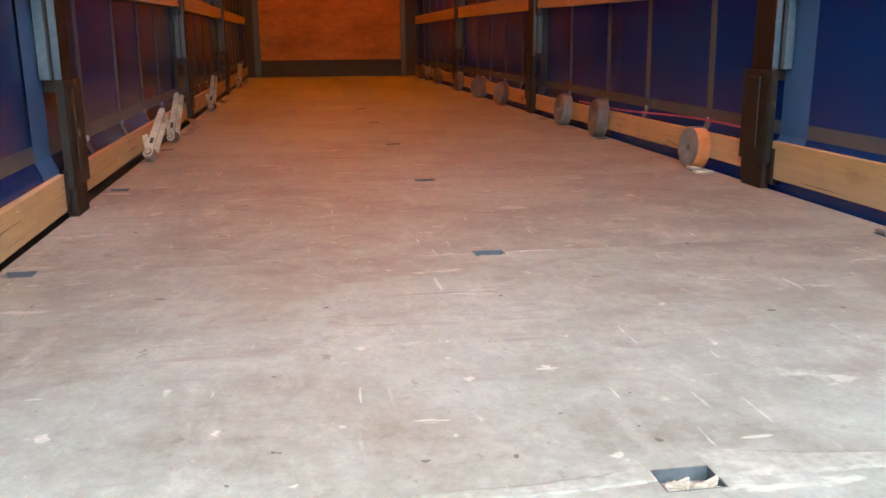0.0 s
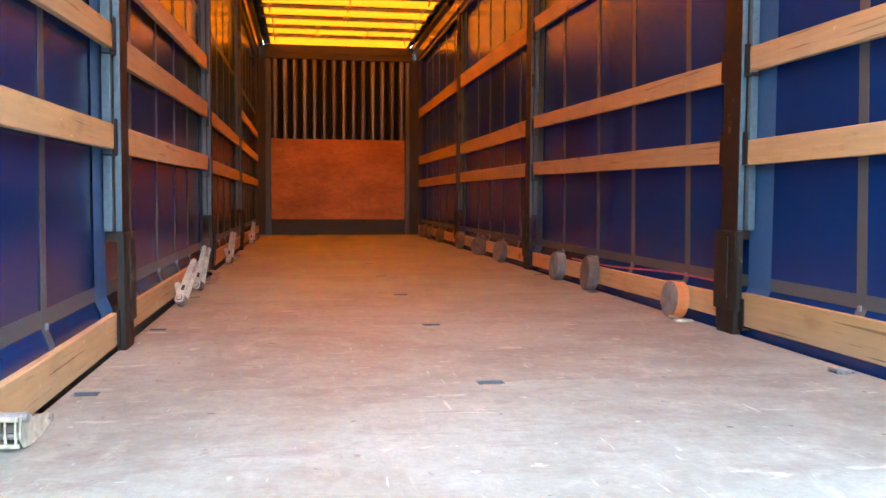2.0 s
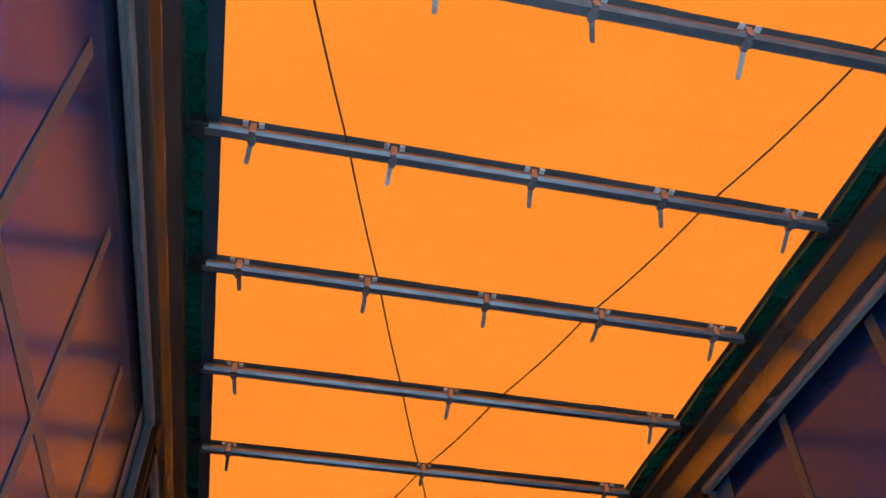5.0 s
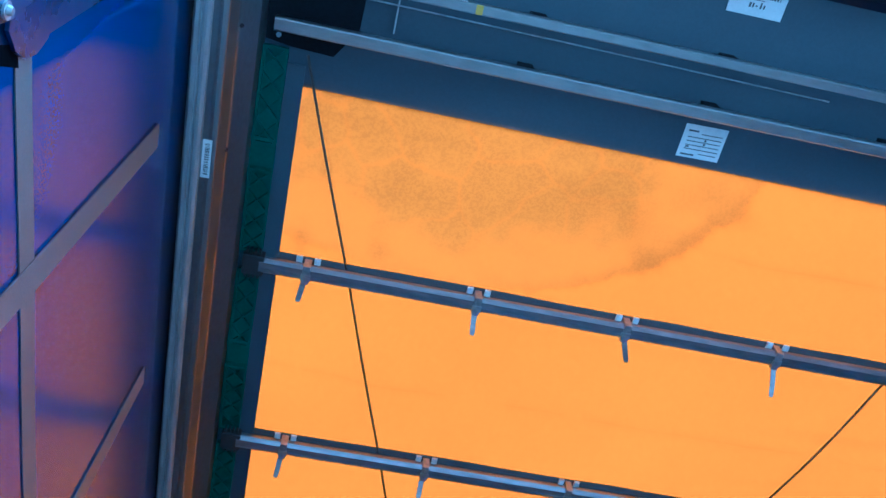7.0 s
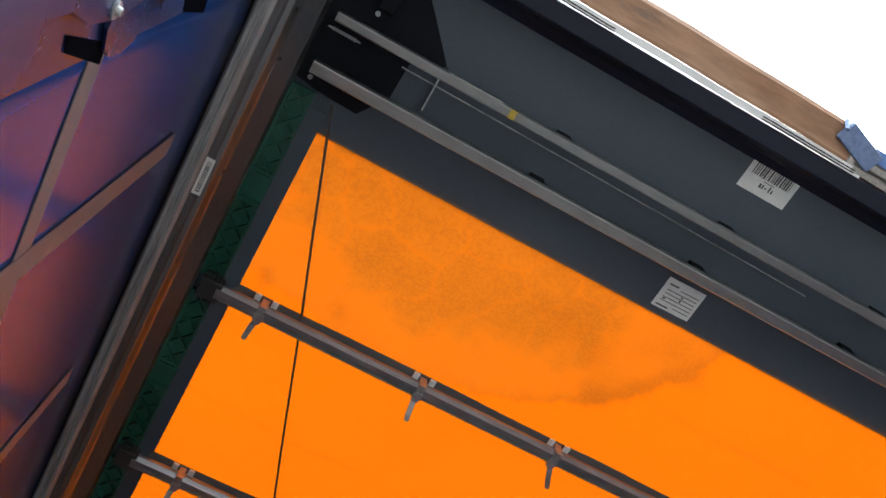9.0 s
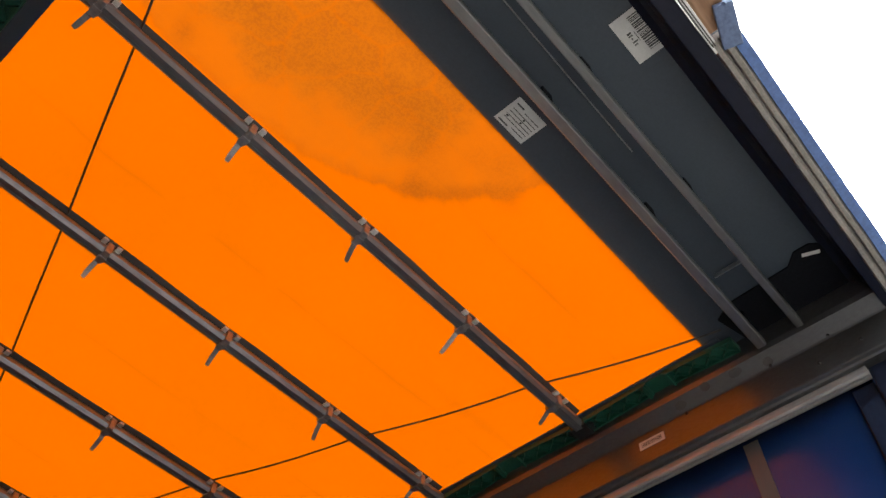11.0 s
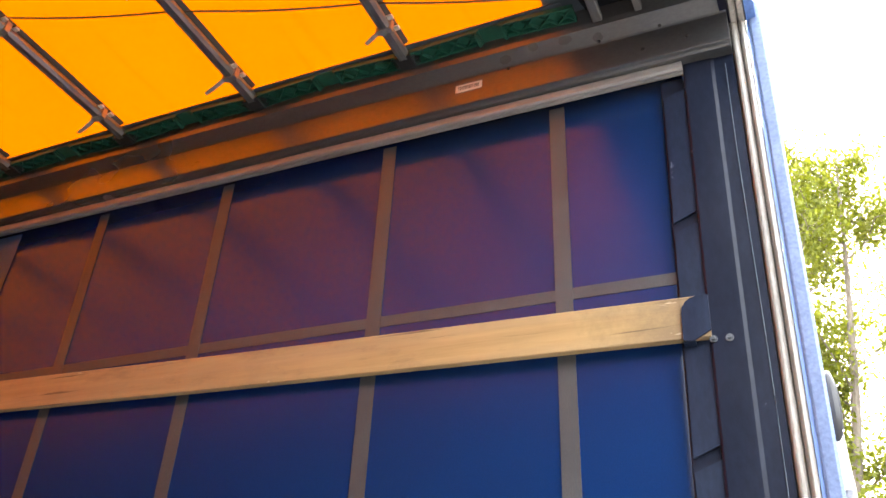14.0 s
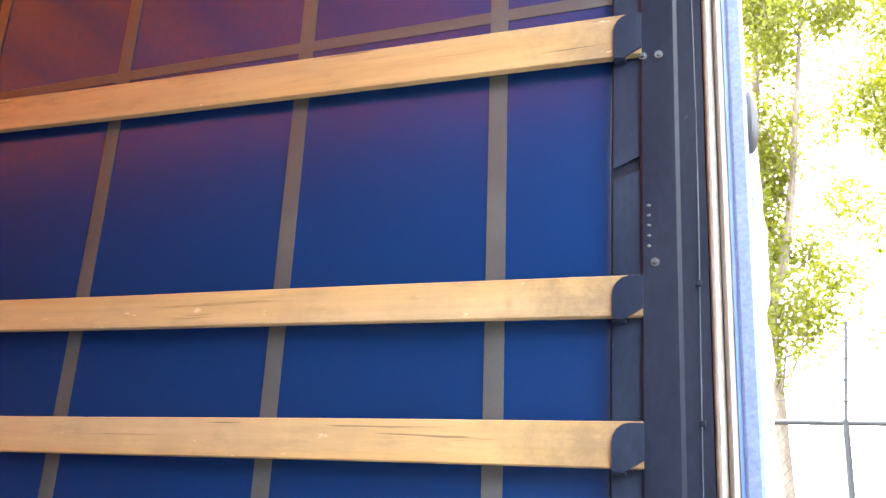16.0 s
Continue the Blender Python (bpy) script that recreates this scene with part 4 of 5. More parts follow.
sec = [(-0.024, 0.004), (-0.024, -0.008), (-0.015, -0.021), (0.015, -0.021), (0.024, -0.008), (0.024, 0.010), (0.014, 0.018), (-0.014, 0.018)]
add_prism(bm, sec, "x", -1.098, 1.098)
add_box(bm, (-1.098, 0.004, -0.0225), (1.098, 0.009, -0.021))
TUBE = mesh_of("tube", bm, BOW)
bm = bmesh.new()
rows = []
for i in range(89):
    x = -1.06 + 2.12 * i / 88
    w = -0.034 - 0.004 * max(0.0, noise.noise(Vector((x * 3, 0.4, 0)))) * 2
    rows.append([bm.verts.new((x, yy, zz)) for yy, zz in ((-0.018, 0.014), (w, 0.0245), (w, 0.026), (0.030, 0.026), (0.030, 0.018))])
for r0, r1 in zip(rows, rows[1:]):
    for j in range(4):
        bm.faces.new((r0[j], r1[j], r1[j + 1], r0[j + 1]))
WEBBING = mesh_of("webbing", bm, WEB_DARK)
bm = bmesh.new()
add_box(bm, (1.085, -0.032, -0.020), (1.146, 0.032, 0.014), 0.004)
for k in range(4):
    add_box(bm, (1.096 + 0.012 * k, -0.047, -0.012), (1.103 + 0.012 * k, 0.047, 0.006))
JOINT = mesh_of("end_joint", bm, BLACK)
for k, y in enumerate(BOW_Y):
    bow = thing("roof_bow", "dull steel roof bow with buckled webbing clips under the tarpaulin", "roof bow", "roof bows", at=(0, y, 2.957))
    piece("tube", TUBE, bow, Matrix())
    piece("webbing", WEBBING, bow, Matrix())
    for e in (0, 180):
        piece("end_joint", JOINT, bow, pose(0, 0, 0, 0, 0, e))
    spots = (-0.955, -0.475, 0.0, 0.475, 0.96) if k < 3 else (-0.965, 0.0, 0.965)
    if k > 16:
        spots = (-0.965, -0.34, 0.34, 0.965)
    for x in spots:
        dx = rng.uniform(-0.012, 0.012)
        clip = piece("clip", CLIP_BAND, bow, pose(x + dx, 0, 0))
        for e in (-0.026, 0.026):
            piece("tab", CLIP_TAB, clip, pose(e, 0, 0.012))
        piece("tail", TAILS[rng.randrange(4)], clip, pose(0, 0, 0, rng.uniform(-8, 8), 0, rng.uniform(-10, 10)))


# ---- green roof carriages along both rails ----
def lattice_mesh():
    bm = bmesh.new()
    w, l = 0.062, 0.262
    add_box(bm, (0, -l / 2, 0.006), (w, l / 2, 0.009))
    for x in (0.002, w - 0.002):
        add_box(bm, (x - 0.003, -l / 2, -0.010), (x + 0.003, l / 2, 0.006))
    for y in (-l / 2 + 0.003, l / 2 - 0.003):
        add_box(bm, (0, y - 0.003, -0.010), (w, y + 0.003, 0.006))
    for k in range(4):
        y0 = -l / 2 + l * k / 4
        y1 = y0 + l / 4
        for a, b in (((0, y0), (w, y1)), ((w, y0), (0, y1))):
            dx, dy = b[0] - a[0], b[1] - a[1]
            add_box(bm, (-math.hypot(dx, dy) / 2, -0.0018, -0.008), (math.hypot(dx, dy) / 2, 0.0018, 0.006), turn=pose((a[0] + b[0]) / 2, (a[1] + b[1]) / 2, 0, 0, 0, math.degrees(math.atan2(dy, dx))))
    return mesh_of("lattice_plate", bm, GREEN)


LATTICE = lattice_mesh()
bm = bmesh.new()
add_box(bm, (0.0, -0.055, 0.004), (0.080, 0.055, 0.009), 0.002)
add_box(bm, (0.0, -0.052, -0.012), (0.080, -0.044, 0.004), 0.002)
add_box(bm, (0.0, 0.044, -0.012), (0.080, 0.052, 0.004), 0.002)
add_tube(bm, [(0.006, 0.052, -0.010), (0.082, 0.052, -0.010)], 0.005, 6)
HINGE = mesh_of("hinge_plate", bm, GREEN)
for s in (-1, 1):
    for k in range(19):
        y = BOW_Y[0] - BOW_STEP / 2 + BOW_STEP * k
        # the plates lie with their length along the rail
        c = thing("roof_carriage", "green plastic lattice roof carriage beside the rail", "roof carriage", "roof carriages", at=(1.082 if s > 0 else -1.097, y, 2.962))
        flip = 0 if s > 0 else 180
        piece("lattice_plate", LATTICE, c, pose(0, -0.168, 0, 3, 0, flip))
        piece("lattice_plate", LATTICE, c, pose(0, 0.168, 0, -3, 0, flip))
        piece("hinge_plate", HINGE, c, pose(0, 0, 0.001, 0, 0, flip))

# ---- cables crossing under the tarpaulin ----
for sx in (-1, 1):
    bm = bmesh.new()
    pts = []
    for i in range(61):
        t = i / 60
        x, y = sx * (1.048 - 2.09 * t), 1.37 + 6.58 * t
        ph = ((y - BOW_Y[0]) / BOW_STEP) % 1.0
        pts.append((x + 0.006 * math.sin(9 * t), y, 2.979 - 0.016 * math.sin(math.pi * ph)))
    add_tube(bm, pts, 0.0037, 6)
    solid("roof_cable", bm, CABLE, "thin dark cable strung diagonally under the roof", "cable", "roof cables", smooth=True)


# ---- rear lintel: dark cover, profile rails, outer edge ----
lintel = thing("rear_lintel", "dark grey rear roof lintel with two profile rails and paper labels", "lintel")
bm = bmesh.new()
add_box(bm, (-1.185, 0.90, 2.9955), (1.170, 1.462, 3.002))
part("cover", bm, HEM, lintel)
for y0, y1, xl in ((1.141, 1.165, -1.130), (1.272, 1.304, -1.131)):
    bm = bmesh.new()
    sec = [(y0, 2.93), (y0, 2.906), (y0 + 0.003, 2.903), (y1 - 0.003, 2.903), (y1, 2.906), (y1, 2.93)]
    add_prism(bm, sec, "x", xl, -xl)
    part("profile_rail", bm, RAILALU, lintel, "grey aluminium profile rail")
    bm = bmesh.new()
    for x in (-1.05, -0.5, 0.0, 0.5, 1.05):
        add_box(bm, (x - 0.02, y0 + 0.006, 2.93), (x + 0.02, y1 - 0.006, 2.9955))
    part("rail_hanger", bm, DARKPLATE, lintel)
for s in (-1, 1):
    bm = bmesh.new()
    if s < 0:
        sec = [(-1.161, 0.905), (-1.06, 0.905), (-1.01, 0.965), (-0.955, 1.02), (-0.834, 1.155), (-0.925, 1.165), (-0.93, 1.285), (-0.985, 1.365), (-1.10, 1.36), (-1.161, 1.35)]
    else:
        sec = [(1.146, 0.905), (1.146, 1.33), (1.02, 1.36), (0.98, 1.30), (0.97, 1.08), (0.93, 1.04), (0.93, 0.99), (0.99, 0.905)]
    add_prism(bm, sec, "z", 2.9885, 2.9955)
    part("corner_plate", bm, DARKPLATE, lintel, "black corner plate")
    bm = bmesh.new()
    add_box(bm, (s * 0.845 - 0.002, 1.15, 2.972), (s * 0.845 + 0.002, 1.27, 2.988))
    part("stay", bm, GALV, lintel, "short steel stay")
bm = bmesh.new()
add_tube(bm, [(-0.94, 1.198, 2.975), (-0.4, 1.20, 2.971), (0.30, 1.207, 2.974)], 0.0022, 6)
part("rod", bm, GALV, lintel, "thin bright rod between the rails", smooth=True)
bm = bmesh.new()
for k in range(8):
    add_box(bm, (-1.128 + 0.008 * k, 1.188, 2.95), (-1.123 + 0.008 * k, 1.196, 2.958))
add_tube(bm, [(-1.14, 1.192, 2.954), (-1.055, 1.192, 2.954)], 0.0028, 6)
part("spindle", bm, GALV, lintel, "threaded steel spindle")
bm = bmesh.new()
add_box(bm, (-0.662, 1.140, 2.9015), (-0.645, 1.164, 2.9028))
part("paint_dab", bm, YELLOW, lintel, "yellow paint dab")
bm = bmesh.new()
add_box(bm, (-1.055, 1.005, 2.955), (-1.015, 1.095, 2.9883), 0.003)
bracket = part("bracket", bm, DARKPLATE, lintel, "black upright bracket with a slot")
bm = bmesh.new()
add_box(bm, (-1.038, 1.035, 2.9535), (-1.030, 1.060, 2.9548))
part("slot", bm, DARKSTEEL, bracket, "worn edge of the slot")
for x, y in ((-1.003, 0.962), (-1.05, 1.115), (-1.128, 1.335)):
    bm = bmesh.new()
    bmesh.ops.create_cone(bm, cap_ends=True, segments=10, radius1=0.007, radius2=0.006, depth=0.006, matrix=pose(x, y, 2.9855))
    part("bolt", bm, GALV, lintel, "small steel bolt head", smooth=True)
# dark strip painting the beam's shadow band onto the cover
bm = bmesh.new()
add_prism(bm, [(0.9185, 2.925), (0.930, 2.962), (0.944, 2.980), (0.966, 2.990), (0.966, 2.9953), (0.9185, 2.9953)], "x", -1.18, 1.17)
part("cove", bm, SHADENAVY, lintel, "dark strip painting the shadow behind the lintel beam")
bm = bmesh.new()
add_box(bm, (-1.27, 0.868, 2.868), (1.27, 0.915, 3.02), 0.004)
add_box(bm, (-1.27, 0.90, 2.94), (1.27, 0.918, 3.0))
part("beam", bm, SHADENAVY, lintel, "navy lintel beam, colour darkened for shade")


def swept(name, section, xa, xb, bow_out, material, label, seg=24, lean=0.0):
    """A strip along x with a slight bow, section in (y, z)."""
    bm = bmesh.new()
    rows = []
    for i in range(seg + 1):
        x = xa + (xb - xa) * i / seg
        d = bow_out * (1 - (2 * i / seg - 1) ** 2)
        w = 0.002 * noise.noise(Vector((x * 6, 3, 0)))
        rows.append([bm.verts.new((x, y + d + w + lean * i / seg, z + w)) for y, z in section])
    k = len(section)
    for r0, r1 in zip(rows, rows[1:]):
        for j in range(k):
            bm.faces.new((r0[j], r0[(j + 1) % k], r1[(j + 1) % k], r1[j]))
    bm.faces.new(rows[0])
    bm.faces.new(rows[-1][::-1])
    return part(name, bm, material, lintel, label)


swept("edge_strip", [(0.8505, 2.860), (0.867, 2.858), (0.867, 2.872), (0.8505, 2.872)], -1.20, 0.14, -0.004, BRIGHT, "bright aluminium edge strip")
for y in (0.8625, 0.8565):
    for xa, xb in ((-0.74, -0.56), (-0.15, 0.12)):
        swept("slot", [(y - 0.0022, 2.8565), (y + 0.0008, 2.8565), (y + 0.0008, 2.885), (y - 0.0022, 2.885)], xa, xb, 0.0, BLACK, "black slot in the edge")
swept("rust_strip", [(0.772, 2.885), (0.780, 2.874), (0.842, 2.866), (0.8498, 2.868), (0.8498, 2.93), (0.772, 2.93)], -1.22, 0.09, -0.004, RUST, "rust-stained outer strip")
for y0, y1 in ((0.842, 0.866), (0.818, 0.842)):
    swept("upper_seal", [(y0, 2.872), (y0 + 0.006, 2.858), (y1 - 0.006, 2.858), (y1, 2.872), (y1, 2.90), (y0, 2.90)], 0.11, 1.262, 0.0, SEAL, "grey rubber seal", lean=0.026)
swept("blue_edge", [(0.788, 2.868), (0.817, 2.862), (0.817, 2.94), (0.788, 2.94)], 0.13, 1.300, 0.0, DOORBLUE, "light blue painted edge", lean=0.026)
bm = bmesh.new()
add_box(bm, (-0.02, -0.03, -0.012), (0.10, 0.02, 0.006), 0.004, pose(0.055, 0.797, 2.868, 0, 0, 18))
add_tube(bm, [(0.035, 0.767, 2.88), (0.035, 0.785, 2.85)], 0.006, 6)
part("end_bracket", bm, PALEBLUE, lintel, "bent pale blue end bracket")
swept("seal_backing", [(0.792, 2.897), (0.866, 2.897), (0.866, 2.93), (0.792, 2.93)], 0.11, 1.262, 0.0, HEM, "dark backing over the seals", lean=0.026)
# labels face down, print towards the rear
rows = [(-0.42, 0.34 - 0.12 * k, -0.42 + w, 0.365 - 0.12 * k) for k, w in enumerate((0.42, 0.80, 0.80, 0.80, 0.80, 0.5))]
label_plate("label", (0.023, 1.391, 2.994), (-1, 0.02, 0), (0, 1, 0), 0.118, 0.094, lintel, rows + [(0.10, 0.38, 0.42, 0.43), (-0.08, 0.02, -0.03, 0.08), (0.28, 0.14, 0.36, 0.19), (-0.08, -0.10, -0.03, -0.04), (0.16, -0.34, 0.40, -0.29)], "white paper data label")
rows = [(x0, y0 + 0.26, x1, y1 + 0.2) for x0, y0, x1, y1 in bar_rows(9)]
label_plate("label", (0.029, 1.000, 2.994), (1, 0, 0), (0, -1, 0), 0.145, 0.085, lintel, rows + [(-0.14, -0.26, -0.10, -0.12), (-0.08, -0.26, -0.05, -0.12), (-0.02, -0.22, 0.02, -0.18), (0.06, -0.26, 0.09, -0.08), (0.12, -0.26, 0.15, -0.14), (-0.1, -0.04, 0.12, -0.02)], "white bar-code label")
label_plate("label", (0.965, 1.0, 2.9875), (-0.4, 1, 0), (-1, -0.4, 0), 0.055, 0.014, lintel, [(-0.4, -0.2, 0.4, 0.2)], "small grey label")
label_plate("label", (-0.76, 1.1405, 2.916), (1, 0, 0), (0, 0, 1), 0.15, 0.013, lintel, bar_rows(12), "narrow printed strip")


# ---- rear corner posts ----
for s in (-1, 1):
    p = thing("rear_post", "navy painted steel rear corner post with rubber door seals", "post", "rear corner posts")

    def slab(name, x0, x1, y0, y1, z0, z1, material, label="", bevel=0.002):
        bm = bmesh.new()
        add_box(bm, (min(s * x0, s * x1), y0, z0), (max(s * x0, s * x1), y1, z1), bevel)
        return part(name, bm, material, p, label)

    bm = bmesh.new()
    if s > 0:
        sec = [(1.25, 0.896), (1.25, 0.955), (1.246, 0.965), (1.246, 1.044), (1.25, 1.05), (1.30, 1.05), (1.30, 0.896)]
        add_prism(bm, sec, "z", -0.20, 2.99)
    else:
        # its front edge slants and bulges round the bolts
        edge = [(0.832, -0.20), (0.982, -0.20), (0.984, 1.45), (0.992, 1.62), (1.014, 1.67), (1.020, 1.74), (1.008, 1.82), (1.024, 2.20), (1.028, 2.99), (0.832, 2.99)]
        add_prism(bm, edge, "x", -1.30, -1.246)
    part("panel", bm, NAVY if s > 0 else POSTBLUE, p)
    # flap of the curtain's end pole, cut at two heights
    for z0, z1 in ((-0.15, 1.425), (1.46, 2.115), (2.15, 2.62)):
        bm = bmesh.new()
        near, deep = (1.051, 1.118) if s > 0 else (0.985, 1.072)
        sec = [(near, z0 + 0.03), (deep, z0), (deep, z1), (near, z1 + 0.028)]
        add_prism(bm, [(y, z) for y, z in sec], "x", min(s * 1.258, s * 1.264), max(s * 1.258, s * 1.264))
        part("flap", bm, FLAP if s > 0 else POSTBLUE, p, "worn navy flap along the post")
    slab("pole", 1.268, 1.30, *((1.055, 1.125) if s > 0 else (1.0, 1.08)), -0.15, 2.70, NAVY, "curtain end pole")
    for y0, y1 in ((0.869, 0.8945), (0.846, 0.868)) if s > 0 else ((0.806, 0.8315), (0.782, 0.805)):
        bm = bmesh.new()
        sec = [(1.29, y0), (1.252, y0 + 0.001), (1.242, y0 + 0.007), (1.240, (y0 + y1) / 2), (1.242, y1 - 0.007), (1.252, y1 - 0.001), (1.29, y1)]
        add_prism(bm, [(s * x, y) for x, y in sec], "z", -0.15, 2.90)
        part("seal", bm, SEAL if s > 0 else SEAL_DARK, p, "rubber seal lip along the post", smooth=True)
    slab("seal_backing", 1.2905, 1.305, *((0.846, 0.8945) if s > 0 else (0.782, 0.8315)), -0.15, 2.90, HEM, "dark backing behind the seals")
    # a thin bright strip imitates the highlight between panel and seal
    if s < 0:
        slab("edge_strip", 1.2425, 1.2475, 0.832, 0.837, -0.15, 2.88, GALV, "bright strip standing in for the post edge's highlight", 0.001)
    bm = bmesh.new()
    pts = [(s * (1.247 + 0.002 * math.sin(5 * z)), (0.918 if s > 0 else 0.880) + 0.004 * math.sin(3.1 * z), z) for z in [0.2 + 0.1 * k for k in range(26)]]
    add_tube(bm, pts, 0.003 if s < 0 else 0.0012, 6)
    part("wire", bm, CANVAS if s < 0 else STEEL_BLUE, p, "thin wire clipped along the post", smooth=True)
    for k in range(7 if s < 0 else 3):
        z = 0.5 + 0.32 * k
        slab("wire_clip", 1.240, 1.25, *((0.912, 0.924) if s > 0 else (0.874, 0.886)), z, z + 0.014, GALV if s < 0 else NAVY)
    for y, z in ((1.001, 1.765), (1.041, 1.766), (1.016, 1.204), (0.99, 0.62)) if s > 0 else ((0.968, 1.718), (1.006, 1.725)):
        bm = bmesh.new()
        m = pose(s * 1.2445, y, z, 0, 90, 0)
        bmesh.ops.create_cone(bm, cap_ends=True, segments=14, radius1=0.0105, radius2=0.0105, depth=0.003, matrix=m)
        bmesh.ops.create_cone(bm, cap_ends=True, segments=12, radius1=0.0068, radius2=0.0045, depth=0.007, matrix=pose(s * 1.2415, y, z, 0, -90 * s, 0))
        part("bolt", bm, GALV if s < 0 else DARKSTEEL, p, "steel bolt with washer", smooth=True)
    bm = bmesh.new()
    for k in range(5):
        bmesh.ops.create_uvsphere(bm, u_segments=8, v_segments=5, radius=0.005, matrix=pose(s * 1.2455, 1.030, 1.245 + 0.026 * k) @ Matrix.Diagonal((0.5, 1, 0.8, 1)))
    part("weld_row", bm, DARKSTEEL, p, "row of worn weld spots", smooth=True)
    if s < 0:
        # flat black plates stand in for the shade inside two open pockets
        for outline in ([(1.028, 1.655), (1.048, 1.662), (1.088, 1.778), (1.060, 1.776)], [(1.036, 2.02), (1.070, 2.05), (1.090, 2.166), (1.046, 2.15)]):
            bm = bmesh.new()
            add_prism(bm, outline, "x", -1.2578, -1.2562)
            part("open_pocket", bm, SHADE_BLACK, p, "black plate standing in for an open pocket's shade")
        bm = bmesh.new()
        add_prism(bm, [(1.016, 1.748), (1.034, 1.742), (1.062, 1.758), (1.078, 1.785), (1.080, 1.815), (1.070, 1.850), (1.046, 1.858), (1.016, 1.842)], "x", -1.2555, -1.2505)
        part("pocket_lip", bm, POSTBLUE, p, "rounded lip beside the open pocket")
    for z, tall in ((0.725, 0.103), (1.072, 0.10), (1.770, 0.124)) if s > 0 else ((0.708, 0.09), (1.0, 0.09), (1.322, 0.095)):
        # rounded pocket plate over the board's end
        bm = bmesh.new()
        arc = [(1.043, z + tall * 0.97)] + [(1.075 + 0.040 * math.sin(a), z + tall * 0.97 - 0.045 + 0.045 * math.cos(a)) for a in (0.0, 0.4, 0.8, 1.2, 1.57)] + [(1.115, z - 0.004), (1.09, z - 0.010), (1.043, z + 0.018)]
        add_prism(bm, arc, "x", min(s * 1.231, s * 1.2365), max(s * 1.231, s * 1.2365))
        add_box(bm, (min(s * 1.2365, s * 1.266), 1.085, z - 0.012), (max(s * 1.2365, s * 1.266), 1.115, z - 0.006))
        part("batten_pocket", bm, FLAP, p, "rounded navy batten pocket")

# ---- rear doors, swung right round against the sides ----
for s in (-1, 1):
    d = thing("rear_door", "blue rear door swung open along the trailer's outside", "door", "rear doors")
    bm = bmesh.new()
    back = 0.0 if s > 0 else -0.064
    sec = [(1.256, 0.8352), (1.254, 0.8445), (1.312, 0.8445), (1.312, 0.8352)]
    add_prism(bm, [(s * x, y + back) for x, y in sec], "z", -0.10, 2.94)
    part("hinge_edge", bm, DOORBLUE, d, "deep blue hinge edge")
    # the edge's wide face is painted paler as lit, beside its shaded narrow face
    bm = bmesh.new()
    sec = [(1.252, 0.835), (1.249, 0.829), (1.249, 0.804), (1.254, 0.797), (1.30, 0.797), (1.30, 0.835)]
    add_prism(bm, [(s * x, y + back) for x, y in sec], "z", -0.10, 2.94)
    part("edge_cap", bm, PALEBLUE, d, "wide face of the door's edge, painted pale as if lit")
    bm = bmesh.new()
    add_box(bm, (min(s * 1.326, s * 1.352), 0.875, -0.08), (max(s * 1.326, s * 1.352), 2.08, 2.92), 0.004)
    for k in range(8):
        y = 0.93 + 0.14 * k
        add_box(bm, (min(s * 1.350, s * 1.362), y, -0.05), (max(s * 1.350, s * 1.362), y + 0.07, 2.88), 0.003)
    part("leaf", bm, DOORBLUE, d)
    for z in (0.15, 0.95, 2.4):
        bm = bmesh.new()
        add_tube(bm, [(s * 1.322, 0.845, z - 0.06), (s * 1.322, 0.845, z + 0.06)], 0.012, 10)
        part("hinge", bm, GALV, d, "steel hinge barrel", smooth=True)
    if s > 0:
        bm = bmesh.new()
        bmesh.ops.create_uvsphere(bm, u_segments=14, v_segments=10, radius=1, matrix=pose(1.352, 0.792, 1.60) @ Matrix.Diagonal((0.03, 0.020, 0.095, 1)))
        part("buffer", bm, BLACK, d, "black rubber buffer", smooth=True)
        bm = bmesh.new()
        pts, rad = [], []
        for k in range(15):
            z = 1.56 - 0.085 * k
            pts.append((1.356 + 0.006 * noise.noise(Vector((z * 4, 0, 0))), 0.789 + 0.005 * noise.noise(Vector((z * 5, 9, 0))), z))
            rad.append(0.010 + 0.013 * min(1, k / 3) + 0.004 * noise.noise(Vector((z * 9, 4, 1))))
        add_tube(bm, pts, rad, 10)
        part("canvas_edge", bm, CANVAS, d, "rolled cream canvas edge", smooth=True)

# ---- front wall ----
fw = thing("wall_front", "corrugated steel front wall with a stained plywood board", "wall", kind="structure")
part("backing", box((-1.32, FRONT_Y + 0.06, -0.1), (1.32, FRONT_Y + 0.09, 2.92)), FRONT_DARK, fw)
# the near-black colour paints the shade between the ribs
part("recess_sheet", box((-1.04, FRONT_Y + 0.050, 1.47), (1.03, FRONT_Y + 0.058, 2.72)), DARKPLATE, fw, "recessed sheet between the ribs, its shade painted black")
bm = bmesh.new()
add_prism(bm, [(-0.041, 0.05), (-0.034, 0.0), (-0.026, -0.004), (-0.018, 0.002), (0.018, 0.002), (0.026, -0.004), (0.034, 0.0), (0.041, 0.05)], "z", 1.47, 2.72)
RIB = mesh_of("rib", bm, RIBSTEEL)
for k in range(14):
    piece("rib", RIB, fw, pose(-0.985 + 0.1505 * k, FRONT_Y, 0))
bm = bmesh.new()
add_box(bm, (-1.046, FRONT_Y - 0.03, 0.240), (1.021, FRONT_Y + 0.012, 1.484), 0.003)
part("board", bm, PLY, fw, "orange-brown stained plywood board")
bm = bmesh.new()
add_box(bm, (-1.05, FRONT_Y - 0.012, 0.0), (1.03, FRONT_Y + 0.02, 0.165), 0.004)
